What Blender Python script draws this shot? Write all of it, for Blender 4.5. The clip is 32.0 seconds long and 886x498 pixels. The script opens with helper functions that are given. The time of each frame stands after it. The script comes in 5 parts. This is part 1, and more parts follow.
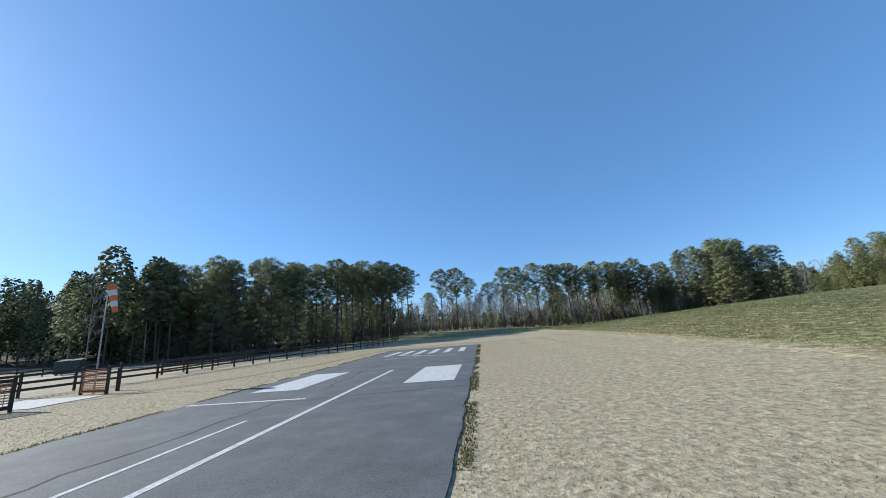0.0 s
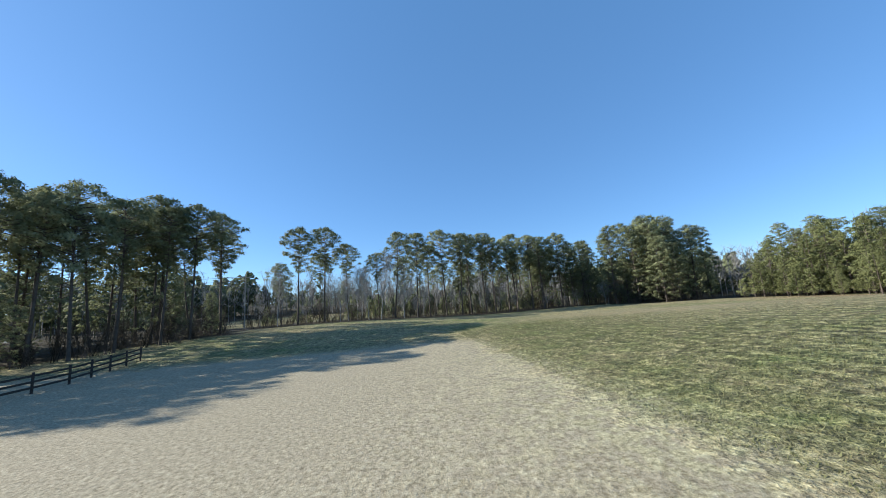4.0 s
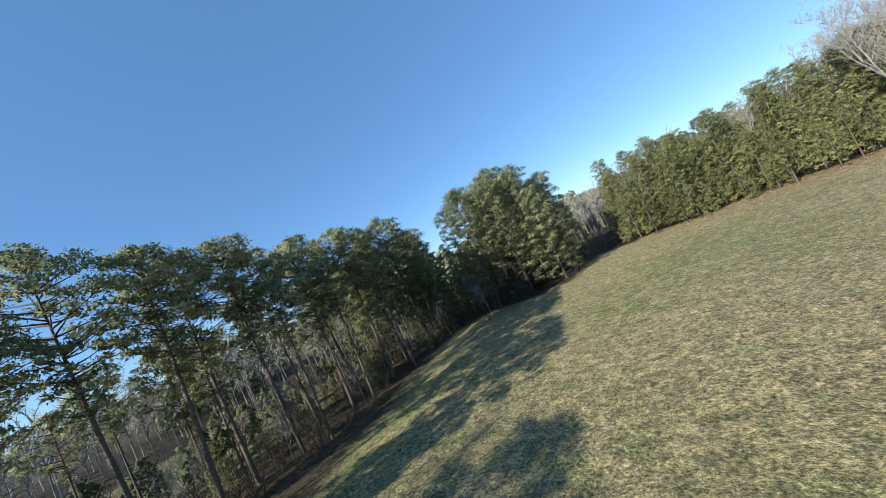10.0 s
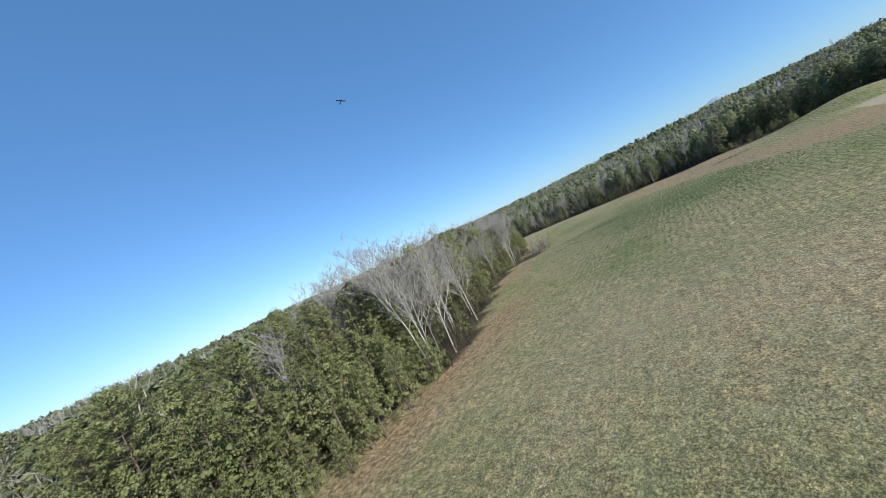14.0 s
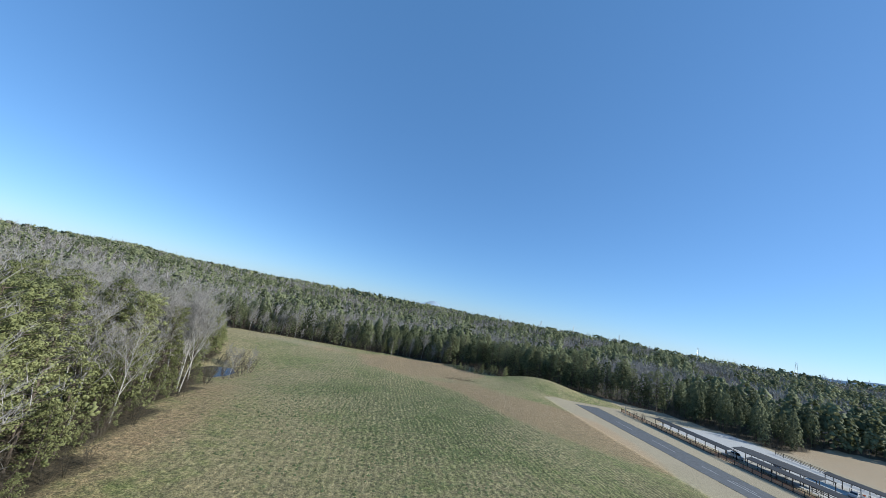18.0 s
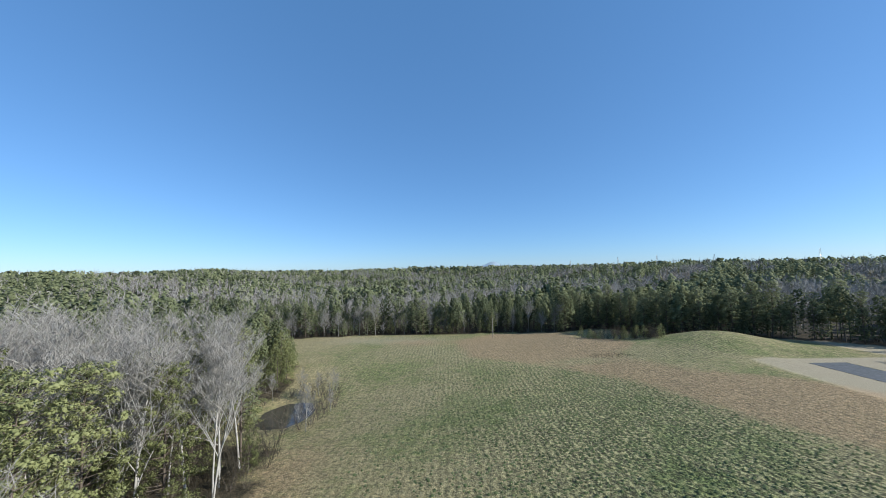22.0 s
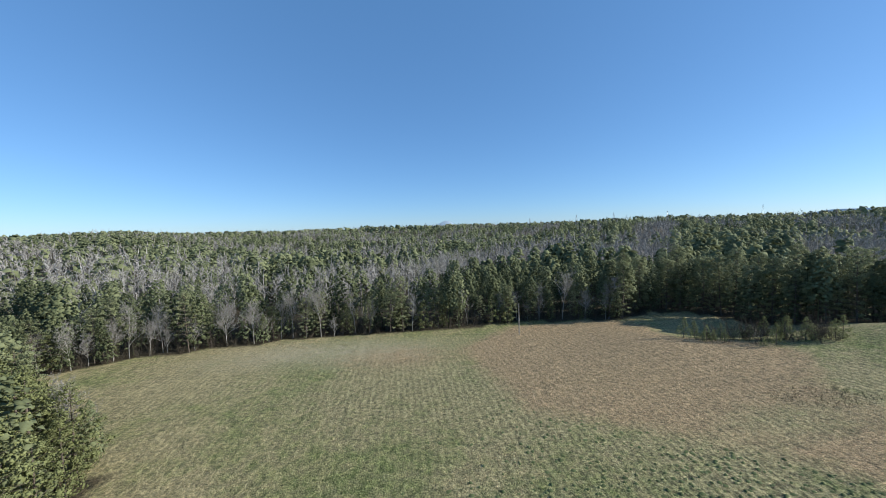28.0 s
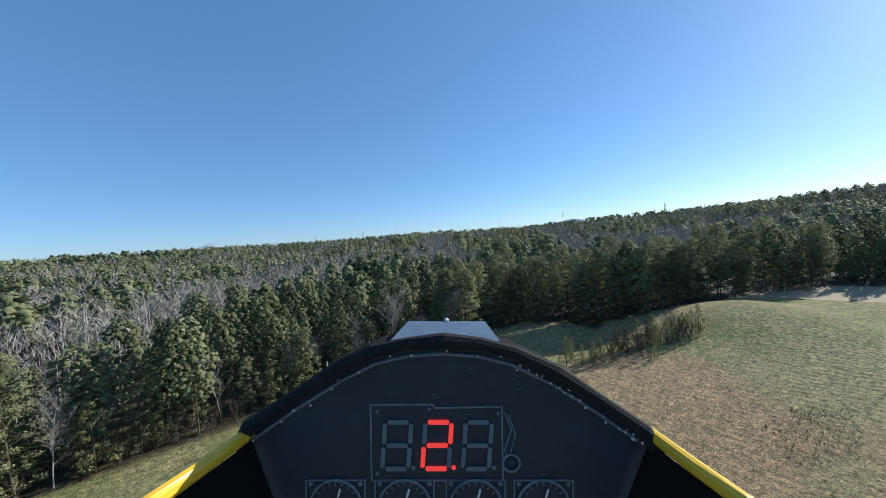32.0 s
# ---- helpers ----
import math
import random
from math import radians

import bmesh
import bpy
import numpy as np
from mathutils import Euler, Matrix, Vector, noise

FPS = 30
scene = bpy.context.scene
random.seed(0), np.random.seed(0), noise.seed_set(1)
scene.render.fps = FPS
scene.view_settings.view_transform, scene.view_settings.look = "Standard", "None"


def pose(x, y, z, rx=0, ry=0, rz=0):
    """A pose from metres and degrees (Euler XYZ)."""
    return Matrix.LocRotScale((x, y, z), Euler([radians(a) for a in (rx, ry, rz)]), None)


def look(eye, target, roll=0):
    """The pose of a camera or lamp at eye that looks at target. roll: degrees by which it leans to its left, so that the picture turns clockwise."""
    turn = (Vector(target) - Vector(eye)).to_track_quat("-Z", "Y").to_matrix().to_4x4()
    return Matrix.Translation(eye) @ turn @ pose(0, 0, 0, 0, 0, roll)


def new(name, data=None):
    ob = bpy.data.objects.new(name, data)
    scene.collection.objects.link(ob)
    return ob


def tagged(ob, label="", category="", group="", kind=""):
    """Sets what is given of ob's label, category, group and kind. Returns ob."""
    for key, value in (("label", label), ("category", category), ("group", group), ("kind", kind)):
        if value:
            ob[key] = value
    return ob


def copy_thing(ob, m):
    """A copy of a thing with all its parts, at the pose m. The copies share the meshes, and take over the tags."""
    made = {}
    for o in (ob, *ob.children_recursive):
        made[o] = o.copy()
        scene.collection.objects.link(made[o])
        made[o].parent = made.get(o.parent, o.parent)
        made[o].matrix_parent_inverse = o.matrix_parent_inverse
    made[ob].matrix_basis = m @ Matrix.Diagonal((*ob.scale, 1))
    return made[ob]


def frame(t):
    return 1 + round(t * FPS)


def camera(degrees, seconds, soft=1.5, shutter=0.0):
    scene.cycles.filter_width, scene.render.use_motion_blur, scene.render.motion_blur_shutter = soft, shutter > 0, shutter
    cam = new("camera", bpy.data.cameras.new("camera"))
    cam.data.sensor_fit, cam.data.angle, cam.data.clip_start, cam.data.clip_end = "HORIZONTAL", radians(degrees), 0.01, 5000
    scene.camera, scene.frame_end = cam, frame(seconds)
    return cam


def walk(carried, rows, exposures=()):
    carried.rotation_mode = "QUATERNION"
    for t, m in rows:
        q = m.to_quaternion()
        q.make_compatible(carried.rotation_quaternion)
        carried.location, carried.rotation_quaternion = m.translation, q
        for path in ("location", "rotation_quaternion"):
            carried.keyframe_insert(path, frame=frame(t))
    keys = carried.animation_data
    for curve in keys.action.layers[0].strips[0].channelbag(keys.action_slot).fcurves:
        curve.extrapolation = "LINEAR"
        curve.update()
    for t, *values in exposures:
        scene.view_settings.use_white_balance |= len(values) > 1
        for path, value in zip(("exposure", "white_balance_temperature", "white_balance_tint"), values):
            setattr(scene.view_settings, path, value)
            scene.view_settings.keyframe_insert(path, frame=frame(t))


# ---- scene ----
# camera: flown over the field in a model aeroplane
cam = camera(104.0, 32.0, soft=0.75, shutter=0.0)
walk(cam, [
    (0.0, pose(0.00, 0.00, 2.00, 103.20, 4.39, 6.21)),
    (0.5, pose(-0.03, 6.33, 2.84, 100.15, 2.59, 9.94)),
    (1.0, pose(0.04, 11.37, 3.21, 94.07, 0.62, 0.51)),
    (1.5, pose(0.41, 16.49, 3.34, 94.55, 3.32, -5.06)),
    (2.0, pose(1.06, 21.90, 4.00, 98.93, -3.52, -0.46)),
    (2.5, pose(1.08, 26.66, 4.45, 94.28, 11.05, -5.96)),
    (3.0, pose(1.65, 31.70, 4.60, 96.32, 9.94, -5.64)),
    (3.5, pose(3.15, 37.14, 4.60, 98.48, 9.19, -7.53)),
    (4.0, pose(5.10, 42.48, 4.57, 98.66, 3.83, -9.97)),
    (4.5, pose(7.25, 47.76, 4.55, 98.26, -3.47, -11.07)),
    (5.0, pose(9.34, 53.05, 4.54, 98.17, -10.03, -9.63)),
    (5.5, pose(11.08, 58.39, 4.57, 98.79, -13.17, -5.18)),
    (6.0, pose(12.12, 63.68, 4.65, 100.05, -10.21, 2.05)),
    (6.5, pose(12.90, 68.84, 5.36, 99.16, -10.45, 2.28)),
    (7.0, pose(13.52, 74.35, 6.21, 97.99, -7.70, 6.54)),
    (7.5, pose(14.07, 79.71, 7.21, 99.31, 1.42, 4.02)),
    (8.0, pose(14.02, 85.48, 8.06, 101.44, 5.04, 1.33)),
    (8.5, pose(14.21, 91.44, 8.91, 99.19, 18.40, -14.59)),
    (9.0, pose(15.23, 97.13, 9.71, 94.61, 26.40, -32.67)),
    (9.5, pose(17.46, 102.25, 10.63, 83.85, 42.01, -44.99)),
    (10.0, pose(21.45, 107.29, 11.77, 93.64, 24.70, -50.42)),
    (10.5, pose(25.74, 111.85, 13.02, 91.06, 20.18, -60.78)),
    (11.0, pose(30.17, 115.66, 14.12, 88.34, 15.91, -79.37)),
    (11.5, pose(35.73, 119.13, 15.00, 89.43, 12.98, -82.78)),
    (12.0, pose(41.71, 121.79, 15.89, 93.61, 11.07, -91.19)),
    (12.5, pose(47.73, 123.16, 16.96, 93.08, 14.19, -104.13)),
    (13.0, pose(53.51, 124.48, 17.94, 95.55, 15.02, -117.68)),
    (13.5, pose(60.09, 124.73, 18.76, 93.17, 20.23, -131.95)),
    (14.0, pose(66.33, 123.64, 19.65, 88.85, 25.49, -145.46)),
    (14.5, pose(71.70, 120.86, 20.43, 91.64, 19.26, -161.04)),
    (15.0, pose(75.59, 116.71, 21.06, 92.04, 21.12, -168.82)),
    (15.5, pose(78.43, 111.87, 21.68, 91.37, 25.61, -173.41)),
    (16.0, pose(80.52, 106.71, 22.43, 91.20, 27.28, -177.89)),
    (16.5, pose(82.04, 101.43, 23.41, 93.36, 20.69, -184.11)),
    (17.0, pose(83.23, 96.25, 24.73, 100.01, 0.39, -192.85)),
    (17.5, pose(84.27, 90.88, 25.89, 102.94, -4.63, -191.25)),
    (18.0, pose(85.64, 85.16, 26.43, 100.53, -11.03, -189.02)),
    (18.5, pose(87.55, 79.94, 26.68, 97.62, -16.94, -185.87)),
    (19.0, pose(89.88, 74.88, 26.61, 93.11, -17.25, -178.72)),
    (19.5, pose(91.45, 69.55, 26.27, 90.65, -7.84, -177.87)),
    (20.0, pose(92.55, 63.75, 25.95, 89.55, -3.89, -175.59)),
    (20.5, pose(93.49, 57.63, 25.88, 90.90, -3.37, -173.82)),
    (21.0, pose(94.63, 51.53, 26.02, 89.97, 1.54, -175.59)),
    (21.5, pose(96.22, 45.51, 26.26, 90.13, 8.90, -179.04)),
    (22.0, pose(98.28, 38.96, 26.53, 93.89, 0.92, -179.17)),
    (22.5, pose(100.34, 32.34, 26.77, 93.35, -2.12, -175.78)),
    (23.0, pose(101.98, 25.87, 26.96, 91.55, -4.17, -174.21)),
    (23.5, pose(103.61, 19.88, 27.22, 91.23, -5.08, -172.96)),
    (24.0, pose(105.32, 14.52, 27.51, 89.14, 1.39, -170.42)),
    (24.5, pose(106.29, 9.25, 27.51, 87.68, 5.63, -169.52)),
    (25.0, pose(106.72, 3.84, 27.29, 88.04, 8.56, -169.55)),
    (25.5, pose(106.93, -1.62, 26.96, 88.70, 10.56, -170.62)),
    (26.0, pose(107.18, -7.12, 26.63, 88.79, 12.01, -173.25)),
    (26.5, pose(107.87, -12.79, 26.43, 88.03, 13.27, -178.39)),
    (27.0, pose(109.95, -19.26, 26.45, 86.72, 14.72, -187.06)),
    (27.5, pose(110.99, -25.50, 26.31, 86.77, 0.28, -191.86)),
    (28.0, pose(110.85, -31.41, 26.21, 87.04, 1.62, -187.08)),
    (28.5, pose(110.59, -37.26, 26.13, 83.14, 10.43, -192.90)),
    (29.0, pose(109.75, -42.67, 25.79, 79.25, 5.90, -196.69)),
    (29.5, pose(108.43, -48.22, 25.16, 78.36, 10.64, -203.79)),
    (30.0, pose(107.17, -53.86, 24.31, 82.55, 1.64, -205.45)),
    (30.5, pose(105.81, -59.43, 23.42, 84.86, -2.48, -206.60)),
    (31.0, pose(103.79, -64.60, 22.76, 85.11, 4.26, -210.65)),
    (31.5, pose(101.34, -69.80, 22.46, 84.31, 11.88, -216.96)),
    (32.0, pose(98.36, -74.26, 22.25, 88.45, 4.23, -221.54)),
], exposures=[(0.0, 0.62, 6000, 6), (3.0, 0.70, 6000, 6), (6.0, 0.90, 6100, 6), (8.0, 0.88, 6100, 6), (10.0, 0.80, 6300, 6), (13.0, 0.54, 5950, 6), (18.0, 0.52, 5850, 6), (24.0, 0.52, 5950, 6), (32.0, 0.49, 6050, 6)])

# world, sun
SUN_AZ, SUN_EL = -76.6, 26.2          # degrees from +y towards +x, above the horizon
world = bpy.data.worlds.new("sky")
scene.world = world
world.use_nodes = True
wn = world.node_tree.nodes
wl = world.node_tree.links
sky = wn.new("ShaderNodeTexSky")
sky.sky_type = "NISHITA"
sky.sun_disc = False
sky.sun_elevation = radians(SUN_EL)
sky.sun_rotation = radians(SUN_AZ)
sky.altitude = 1500
sky.air_density = 1.0
sky.dust_density = 0.8
sky.ozone_density = 4.5
wn["Background"].inputs["Strength"].default_value = 0.12
even = wn.new("ShaderNodeMix")          # thin bright haze evens out the blue
even.data_type = "RGBA"
even.inputs["Factor"].default_value = 0.42
even.inputs["B"].default_value = (0.75, 1.85, 3.7, 1)
wl.new(sky.outputs[0], even.inputs["A"])
wl.new(even.outputs["Result"], wn["Background"].inputs["Color"])
sun_data = bpy.data.lights.new("sun", "SUN")
sun_data.energy = 5.0
sun_data.angle = radians(0.5)
sun_data.color = (1.0, 0.93, 0.82)
sun = new("sun", sun_data)
_se, _sa = radians(SUN_EL), radians(SUN_AZ)
SUN_DIR = Vector((math.sin(_sa) * math.cos(_se), math.cos(_sa) * math.cos(_se), math.sin(_se)))
sun.matrix_world = look(SUN_DIR * 300, (0, 0, 0))


# ---- materials ----
def mat(name):
    m = bpy.data.materials.new(name)
    m.use_nodes = True
    n = m.node_tree.nodes
    return m, n, m.node_tree.links, n["Principled BSDF"]


def ramp(n, l, source, stops):
    r = n.new("ShaderNodeValToRGB")
    e = r.color_ramp.elements
    while len(e) > 1:
        e.remove(e[-1])
    e[0].position, e[0].color = stops[0][0], (*stops[0][1], 1)
    for p, c in stops[1:]:
        k = e.new(p)
        k.color = (*c, 1)
    l.new(source, r.inputs["Fac"])
    return r.outputs["Color"]


def noise_tex(n, l, scale, detail=4.0, rough=0.55, vector=None):
    t = n.new("ShaderNodeTexNoise")
    t.inputs["Scale"].default_value = scale
    t.inputs["Detail"].default_value = detail
    t.inputs["Roughness"].default_value = rough
    if vector is not None:
        l.new(vector, t.inputs["Vector"])
    return t.outputs["Fac"]


def mixc(n, l, fac, a, b, blend="MIX"):
    m = n.new("ShaderNodeMix")
    m.data_type, m.blend_type = "RGBA", blend
    for s, v in ((m.inputs["Factor"], fac), (m.inputs["A"], a), (m.inputs["B"], b)):
        if isinstance(v, (int, float)):
            s.default_value = v
        elif isinstance(v, tuple):
            s.default_value = (*v, 1)
        else:
            l.new(v, s)
    return m.outputs["Result"]


def math_node(n, l, op, a, b=0.0, clamp=False):
    m = n.new("ShaderNodeMath")
    m.operation, m.use_clamp = op, clamp
    for s, v in zip(m.inputs, (a, b)):
        if isinstance(v, (int, float)):
            s.default_value = v
        else:
            l.new(v, s)
    return m.outputs[0]


def bump(n, l, bsdf, height, strength=0.4, dist=0.02):
    b = n.new("ShaderNodeBump")
    b.inputs["Strength"].default_value = strength
    b.inputs["Distance"].default_value = dist
    l.new(height, b.inputs["Height"])
    l.new(b.outputs["Normal"], bsdf.inputs["Normal"])


def position(n):
    return n.new("ShaderNodeNewGeometry").outputs["Position"]


def simple(name, dark, light, scale=6.0, rough=0.7, metal=0.0, bump_s=0.2, bump_d=0.01, world_space=False):
    """A plain surface with two-scale mottling."""
    m, n, l, b = mat(name)
    v = position(n) if world_space else n.new("ShaderNodeTexCoord").outputs["Object"]
    f1 = noise_tex(n, l, scale, 6, 0.6, v)
    f2 = noise_tex(n, l, scale * 9, 3, 0.6, v)
    f = math_node(n, l, "ADD", math_node(n, l, "MULTIPLY", f1, 0.65), math_node(n, l, "MULTIPLY", f2, 0.35))
    l.new(ramp(n, l, f, [(0.3, dark), (0.7, light)]), b.inputs["Base Color"])
    b.inputs["Roughness"].default_value = rough
    b.inputs["Metallic"].default_value = metal
    bump(n, l, b, f2, bump_s, bump_d)
    return m


def foliage(name, dark, mid, light, translucent=0.2, patch=0.11):
    """Needles or leaves: varies from clump to clump and from tree to tree."""
    m, n, l, b = mat(name)
    g = n.new("ShaderNodeNewGeometry")
    info = n.new("ShaderNodeObjectInfo")
    big = noise_tex(n, l, patch, 2, 0.5, g.outputs["Position"])
    f = math_node(n, l, "ADD", math_node(n, l, "MULTIPLY", g.outputs["Random Per Island"], 0.22),
                  math_node(n, l, "ADD", math_node(n, l, "MULTIPLY", math_node(n, l, "SUBTRACT", big, 0.30), 1.1), math_node(n, l, "MULTIPLY", info.outputs["Random"], 0.25)))
    each = n.new("ShaderNodeAttribute")
    each.attribute_name = "tree_tone"
    f = math_node(n, l, "ADD", f, math_node(n, l, "MULTIPLY", each.outputs["Fac"], 0.26))
    col = ramp(n, l, f, [(0.15, dark), (0.55, mid), (1.0, light)])
    l.new(col, b.inputs["Base Color"])
    b.inputs["Roughness"].default_value = 0.75
    b.inputs["Specular IOR Level"].default_value = 0.1
    t = n.new("ShaderNodeBsdfTranslucent")
    l.new(col, t.inputs["Color"])
    mx = n.new("ShaderNodeMixShader")
    mx.inputs[0].default_value = translucent
    l.new(b.outputs[0], mx.inputs[1])
    l.new(t.outputs[0], mx.inputs[2])
    l.new(mx.outputs[0], n["Material Output"].inputs["Surface"])
    return m


PINE = foliage("pine_needles", (0.122, 0.135, 0.067), (0.262, 0.275, 0.144), (0.374, 0.380, 0.214), 0.33)
WOOD_PINE = foliage("pine_wood_needles", (0.074, 0.085, 0.042), (0.172, 0.186, 0.094), (0.262, 0.272, 0.142), 0.27)
YOUNG = foliage("young_pine_needles", (0.113, 0.122, 0.048), (0.232, 0.243, 0.102), (0.358, 0.362, 0.173), 0.30)
SHRUB = foliage("brush", (0.036, 0.031, 0.022), (0.088, 0.074, 0.054), (0.160, 0.138, 0.100), 0.12)
BARK = simple("pine_bark", (0.055, 0.042, 0.032), (0.150, 0.115, 0.085), 2.5, 0.9, 0, 0.6, 0.03)
GREY_BARK = simple("grey_bark", (0.200, 0.184, 0.160), (0.460, 0.432, 0.390), 2.0, 0.85, 0, 0.4, 0.02)
TWIG = simple("grey_twigs", (0.175, 0.160, 0.140), (0.370, 0.345, 0.312), 1.2, 0.9, 0, 0.0, 0.01, True)


def asphalt_mat():
    m, n, l, b = mat("asphalt")
    v = position(n)
    f = noise_tex(n, l, 0.8, 6, 0.7, v)
    g = noise_tex(n, l, 30.0, 3, 0.7, v)
    base = ramp(n, l, f, [(0.34, (0.040, 0.045, 0.050)), (0.52, (0.076, 0.083, 0.089)), (0.66, (0.125, 0.130, 0.132))])
    col = mixc(n, l, 0.45, base, ramp(n, l, g, [(0.35, (0.03, 0.03, 0.032)), (0.7, (0.17, 0.17, 0.17))]))
    l.new(col, b.inputs["Base Color"])
    b.inputs["Roughness"].default_value = 0.85
    bump(n, l, b, g, 0.5, 0.006)
    return m


def ground_mat():
    m, n, l, b = mat("ground")
    v = position(n)

    def attr(name):
        a = n.new("ShaderNodeAttribute")
        a.attribute_name = name
        return a.outputs["Fac"]

    big = noise_tex(n, l, 0.035, 5, 0.6, v)
    mid = noise_tex(n, l, 0.45, 5, 0.65, v)
    fine = noise_tex(n, l, 5.5, 5, 0.8, v)
    grain = noise_tex(n, l, 45.0, 3, 0.8, v)
    speck = math_node(n, l, "ADD", math_node(n, l, "MULTIPLY", fine, 0.75), math_node(n, l, "MULTIPLY", grain, 0.25))

    def edge(name, soft=0.25):
        a = math_node(n, l, "ADD", attr(name), math_node(n, l, "MULTIPLY", math_node(n, l, "SUBTRACT", mid, 0.5), 0.7))
        r = n.new("ShaderNodeMapRange")
        r.inputs["From Min"].default_value, r.inputs["From Max"].default_value = 0.5 - soft, 0.5 + soft
        l.new(a, r.inputs["Value"])
        return r.outputs["Result"]

    tan = ramp(n, l, speck, [(0.38, (0.188, 0.150, 0.097)), (0.5, (0.348, 0.288, 0.196)), (0.62, (0.505, 0.432, 0.312))])
    tan = mixc(n, l, math_node(n, l, "MULTIPLY", mid, 0.35), tan, ramp(n, l, speck, [(0.36, (0.18, 0.155, 0.085)), (0.64, (0.46, 0.40, 0.26))]))
    green = ramp(n, l, speck, [(0.38, (0.064, 0.083, 0.028)), (0.49, (0.190, 0.211, 0.076)), (0.61, (0.435, 0.415, 0.212))])
    dry = ramp(n, l, speck, [(0.38, (0.140, 0.114, 0.057)), (0.49, (0.355, 0.294, 0.162)), (0.61, (0.555, 0.472, 0.292))])
    field = mixc(n, l, ramp(n, l, math_node(n, l, "ADD", math_node(n, l, "MULTIPLY", big, 0.6), math_node(n, l, "MULTIPLY", mid, 0.4)),
                            [(0.39, (0, 0, 0)), (0.54, (1, 1, 1))]), green, dry)
    brown = ramp(n, l, speck, [(0.40, (0.182, 0.122, 0.070)), (0.5, (0.374, 0.268, 0.160)), (0.60, (0.535, 0.410, 0.264))])
    litter = ramp(n, l, speck, [(0.30, (0.028, 0.023, 0.015)), (0.5, (0.080, 0.064, 0.042)), (0.70, (0.165, 0.135, 0.092))])
    gravel = ramp(n, l, speck, [(0.25, (0.26, 0.25, 0.23)), (0.5, (0.40, 0.39, 0.37)), (0.75, (0.58, 0.57, 0.54))])
    c = mixc(n, l, edge("green"), tan, field)
    c = mixc(n, l, edge("brown", 0.3), c, brown)
    c = mixc(n, l, edge("litter"), c, litter)
    c = mixc(n, l, edge("gravel", 0.1), c, gravel)
    l.new(c, b.inputs["Base Color"])
    b.inputs["Roughness"].default_value = 0.95
    b.inputs["Specular IOR Level"].default_value = 0.15
    # clumps of varied tone; shade in the gaps between them is put into the colour
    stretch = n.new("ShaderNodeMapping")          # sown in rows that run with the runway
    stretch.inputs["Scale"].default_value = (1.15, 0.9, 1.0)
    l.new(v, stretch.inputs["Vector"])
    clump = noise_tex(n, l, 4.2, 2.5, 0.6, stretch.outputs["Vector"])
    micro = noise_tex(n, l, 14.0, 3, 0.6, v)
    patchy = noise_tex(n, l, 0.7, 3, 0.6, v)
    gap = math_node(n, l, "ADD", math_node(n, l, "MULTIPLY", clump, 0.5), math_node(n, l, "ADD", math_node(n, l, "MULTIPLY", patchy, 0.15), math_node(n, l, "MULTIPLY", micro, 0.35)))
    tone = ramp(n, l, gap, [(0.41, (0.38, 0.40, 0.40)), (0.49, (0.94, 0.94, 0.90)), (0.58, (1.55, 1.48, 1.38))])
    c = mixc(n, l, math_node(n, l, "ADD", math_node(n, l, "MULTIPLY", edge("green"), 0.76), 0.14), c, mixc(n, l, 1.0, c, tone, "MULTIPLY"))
    lush = attr("lush")
    wide_tuft = ramp(n, l, noise_tex(n, l, 1.5, 3.0, 0.6, v), [(0.40, (0.66, 0.69, 0.68)), (0.60, (1.32, 1.30, 1.24))])
    c = mixc(n, l, math_node(n, l, "MULTIPLY", edge("green"), 0.8), c, mixc(n, l, 1.0, c, wide_tuft, "MULTIPLY"))
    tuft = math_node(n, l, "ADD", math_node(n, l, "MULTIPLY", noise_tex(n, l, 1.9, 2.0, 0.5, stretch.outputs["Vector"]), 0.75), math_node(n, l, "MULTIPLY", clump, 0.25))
    # leafy crop: shade between its tufts is likewise painted as dark colour
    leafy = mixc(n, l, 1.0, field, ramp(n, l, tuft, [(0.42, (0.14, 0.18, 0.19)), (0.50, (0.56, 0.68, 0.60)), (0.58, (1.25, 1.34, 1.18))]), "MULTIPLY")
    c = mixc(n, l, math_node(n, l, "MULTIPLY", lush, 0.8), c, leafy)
    drill = n.new("ShaderNodeTexWave")          # sown rows
    drill.inputs["Scale"].default_value = 0.27
    drill.inputs["Distortion"].default_value = 4.5
    drill.inputs["Detail"].default_value = 2.0
    drill.inputs["Detail Scale"].default_value = 0.8
    l.new(v, drill.inputs["Vector"])
    rows_tone = ramp(n, l, drill.outputs["Fac"], [(0.15, (0.72, 0.74, 0.72)), (0.85, (1.20, 1.19, 1.16))])
    sown = math_node(n, l, "MULTIPLY", edge("green"), math_node(n, l, "ADD", math_node(n, l, "MULTIPLY", lush, 0.6), math_node(n, l, "MULTIPLY", big, 0.5)), True)
    c = mixc(n, l, sown, c, mixc(n, l, 1.0, c, rows_tone, "MULTIPLY"))
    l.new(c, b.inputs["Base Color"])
    h = math_node(n, l, "ADD", math_node(n, l, "MULTIPLY", gap, 2.4), math_node(n, l, "MULTIPLY", speck, 0.6))
    h = math_node(n, l, "MULTIPLY", h, math_node(n, l, "ADD", math_node(n, l, "MULTIPLY", edge("green"), 0.91), 0.09))
    bump(n, l, b, h, 1.0, 0.26)
    return m


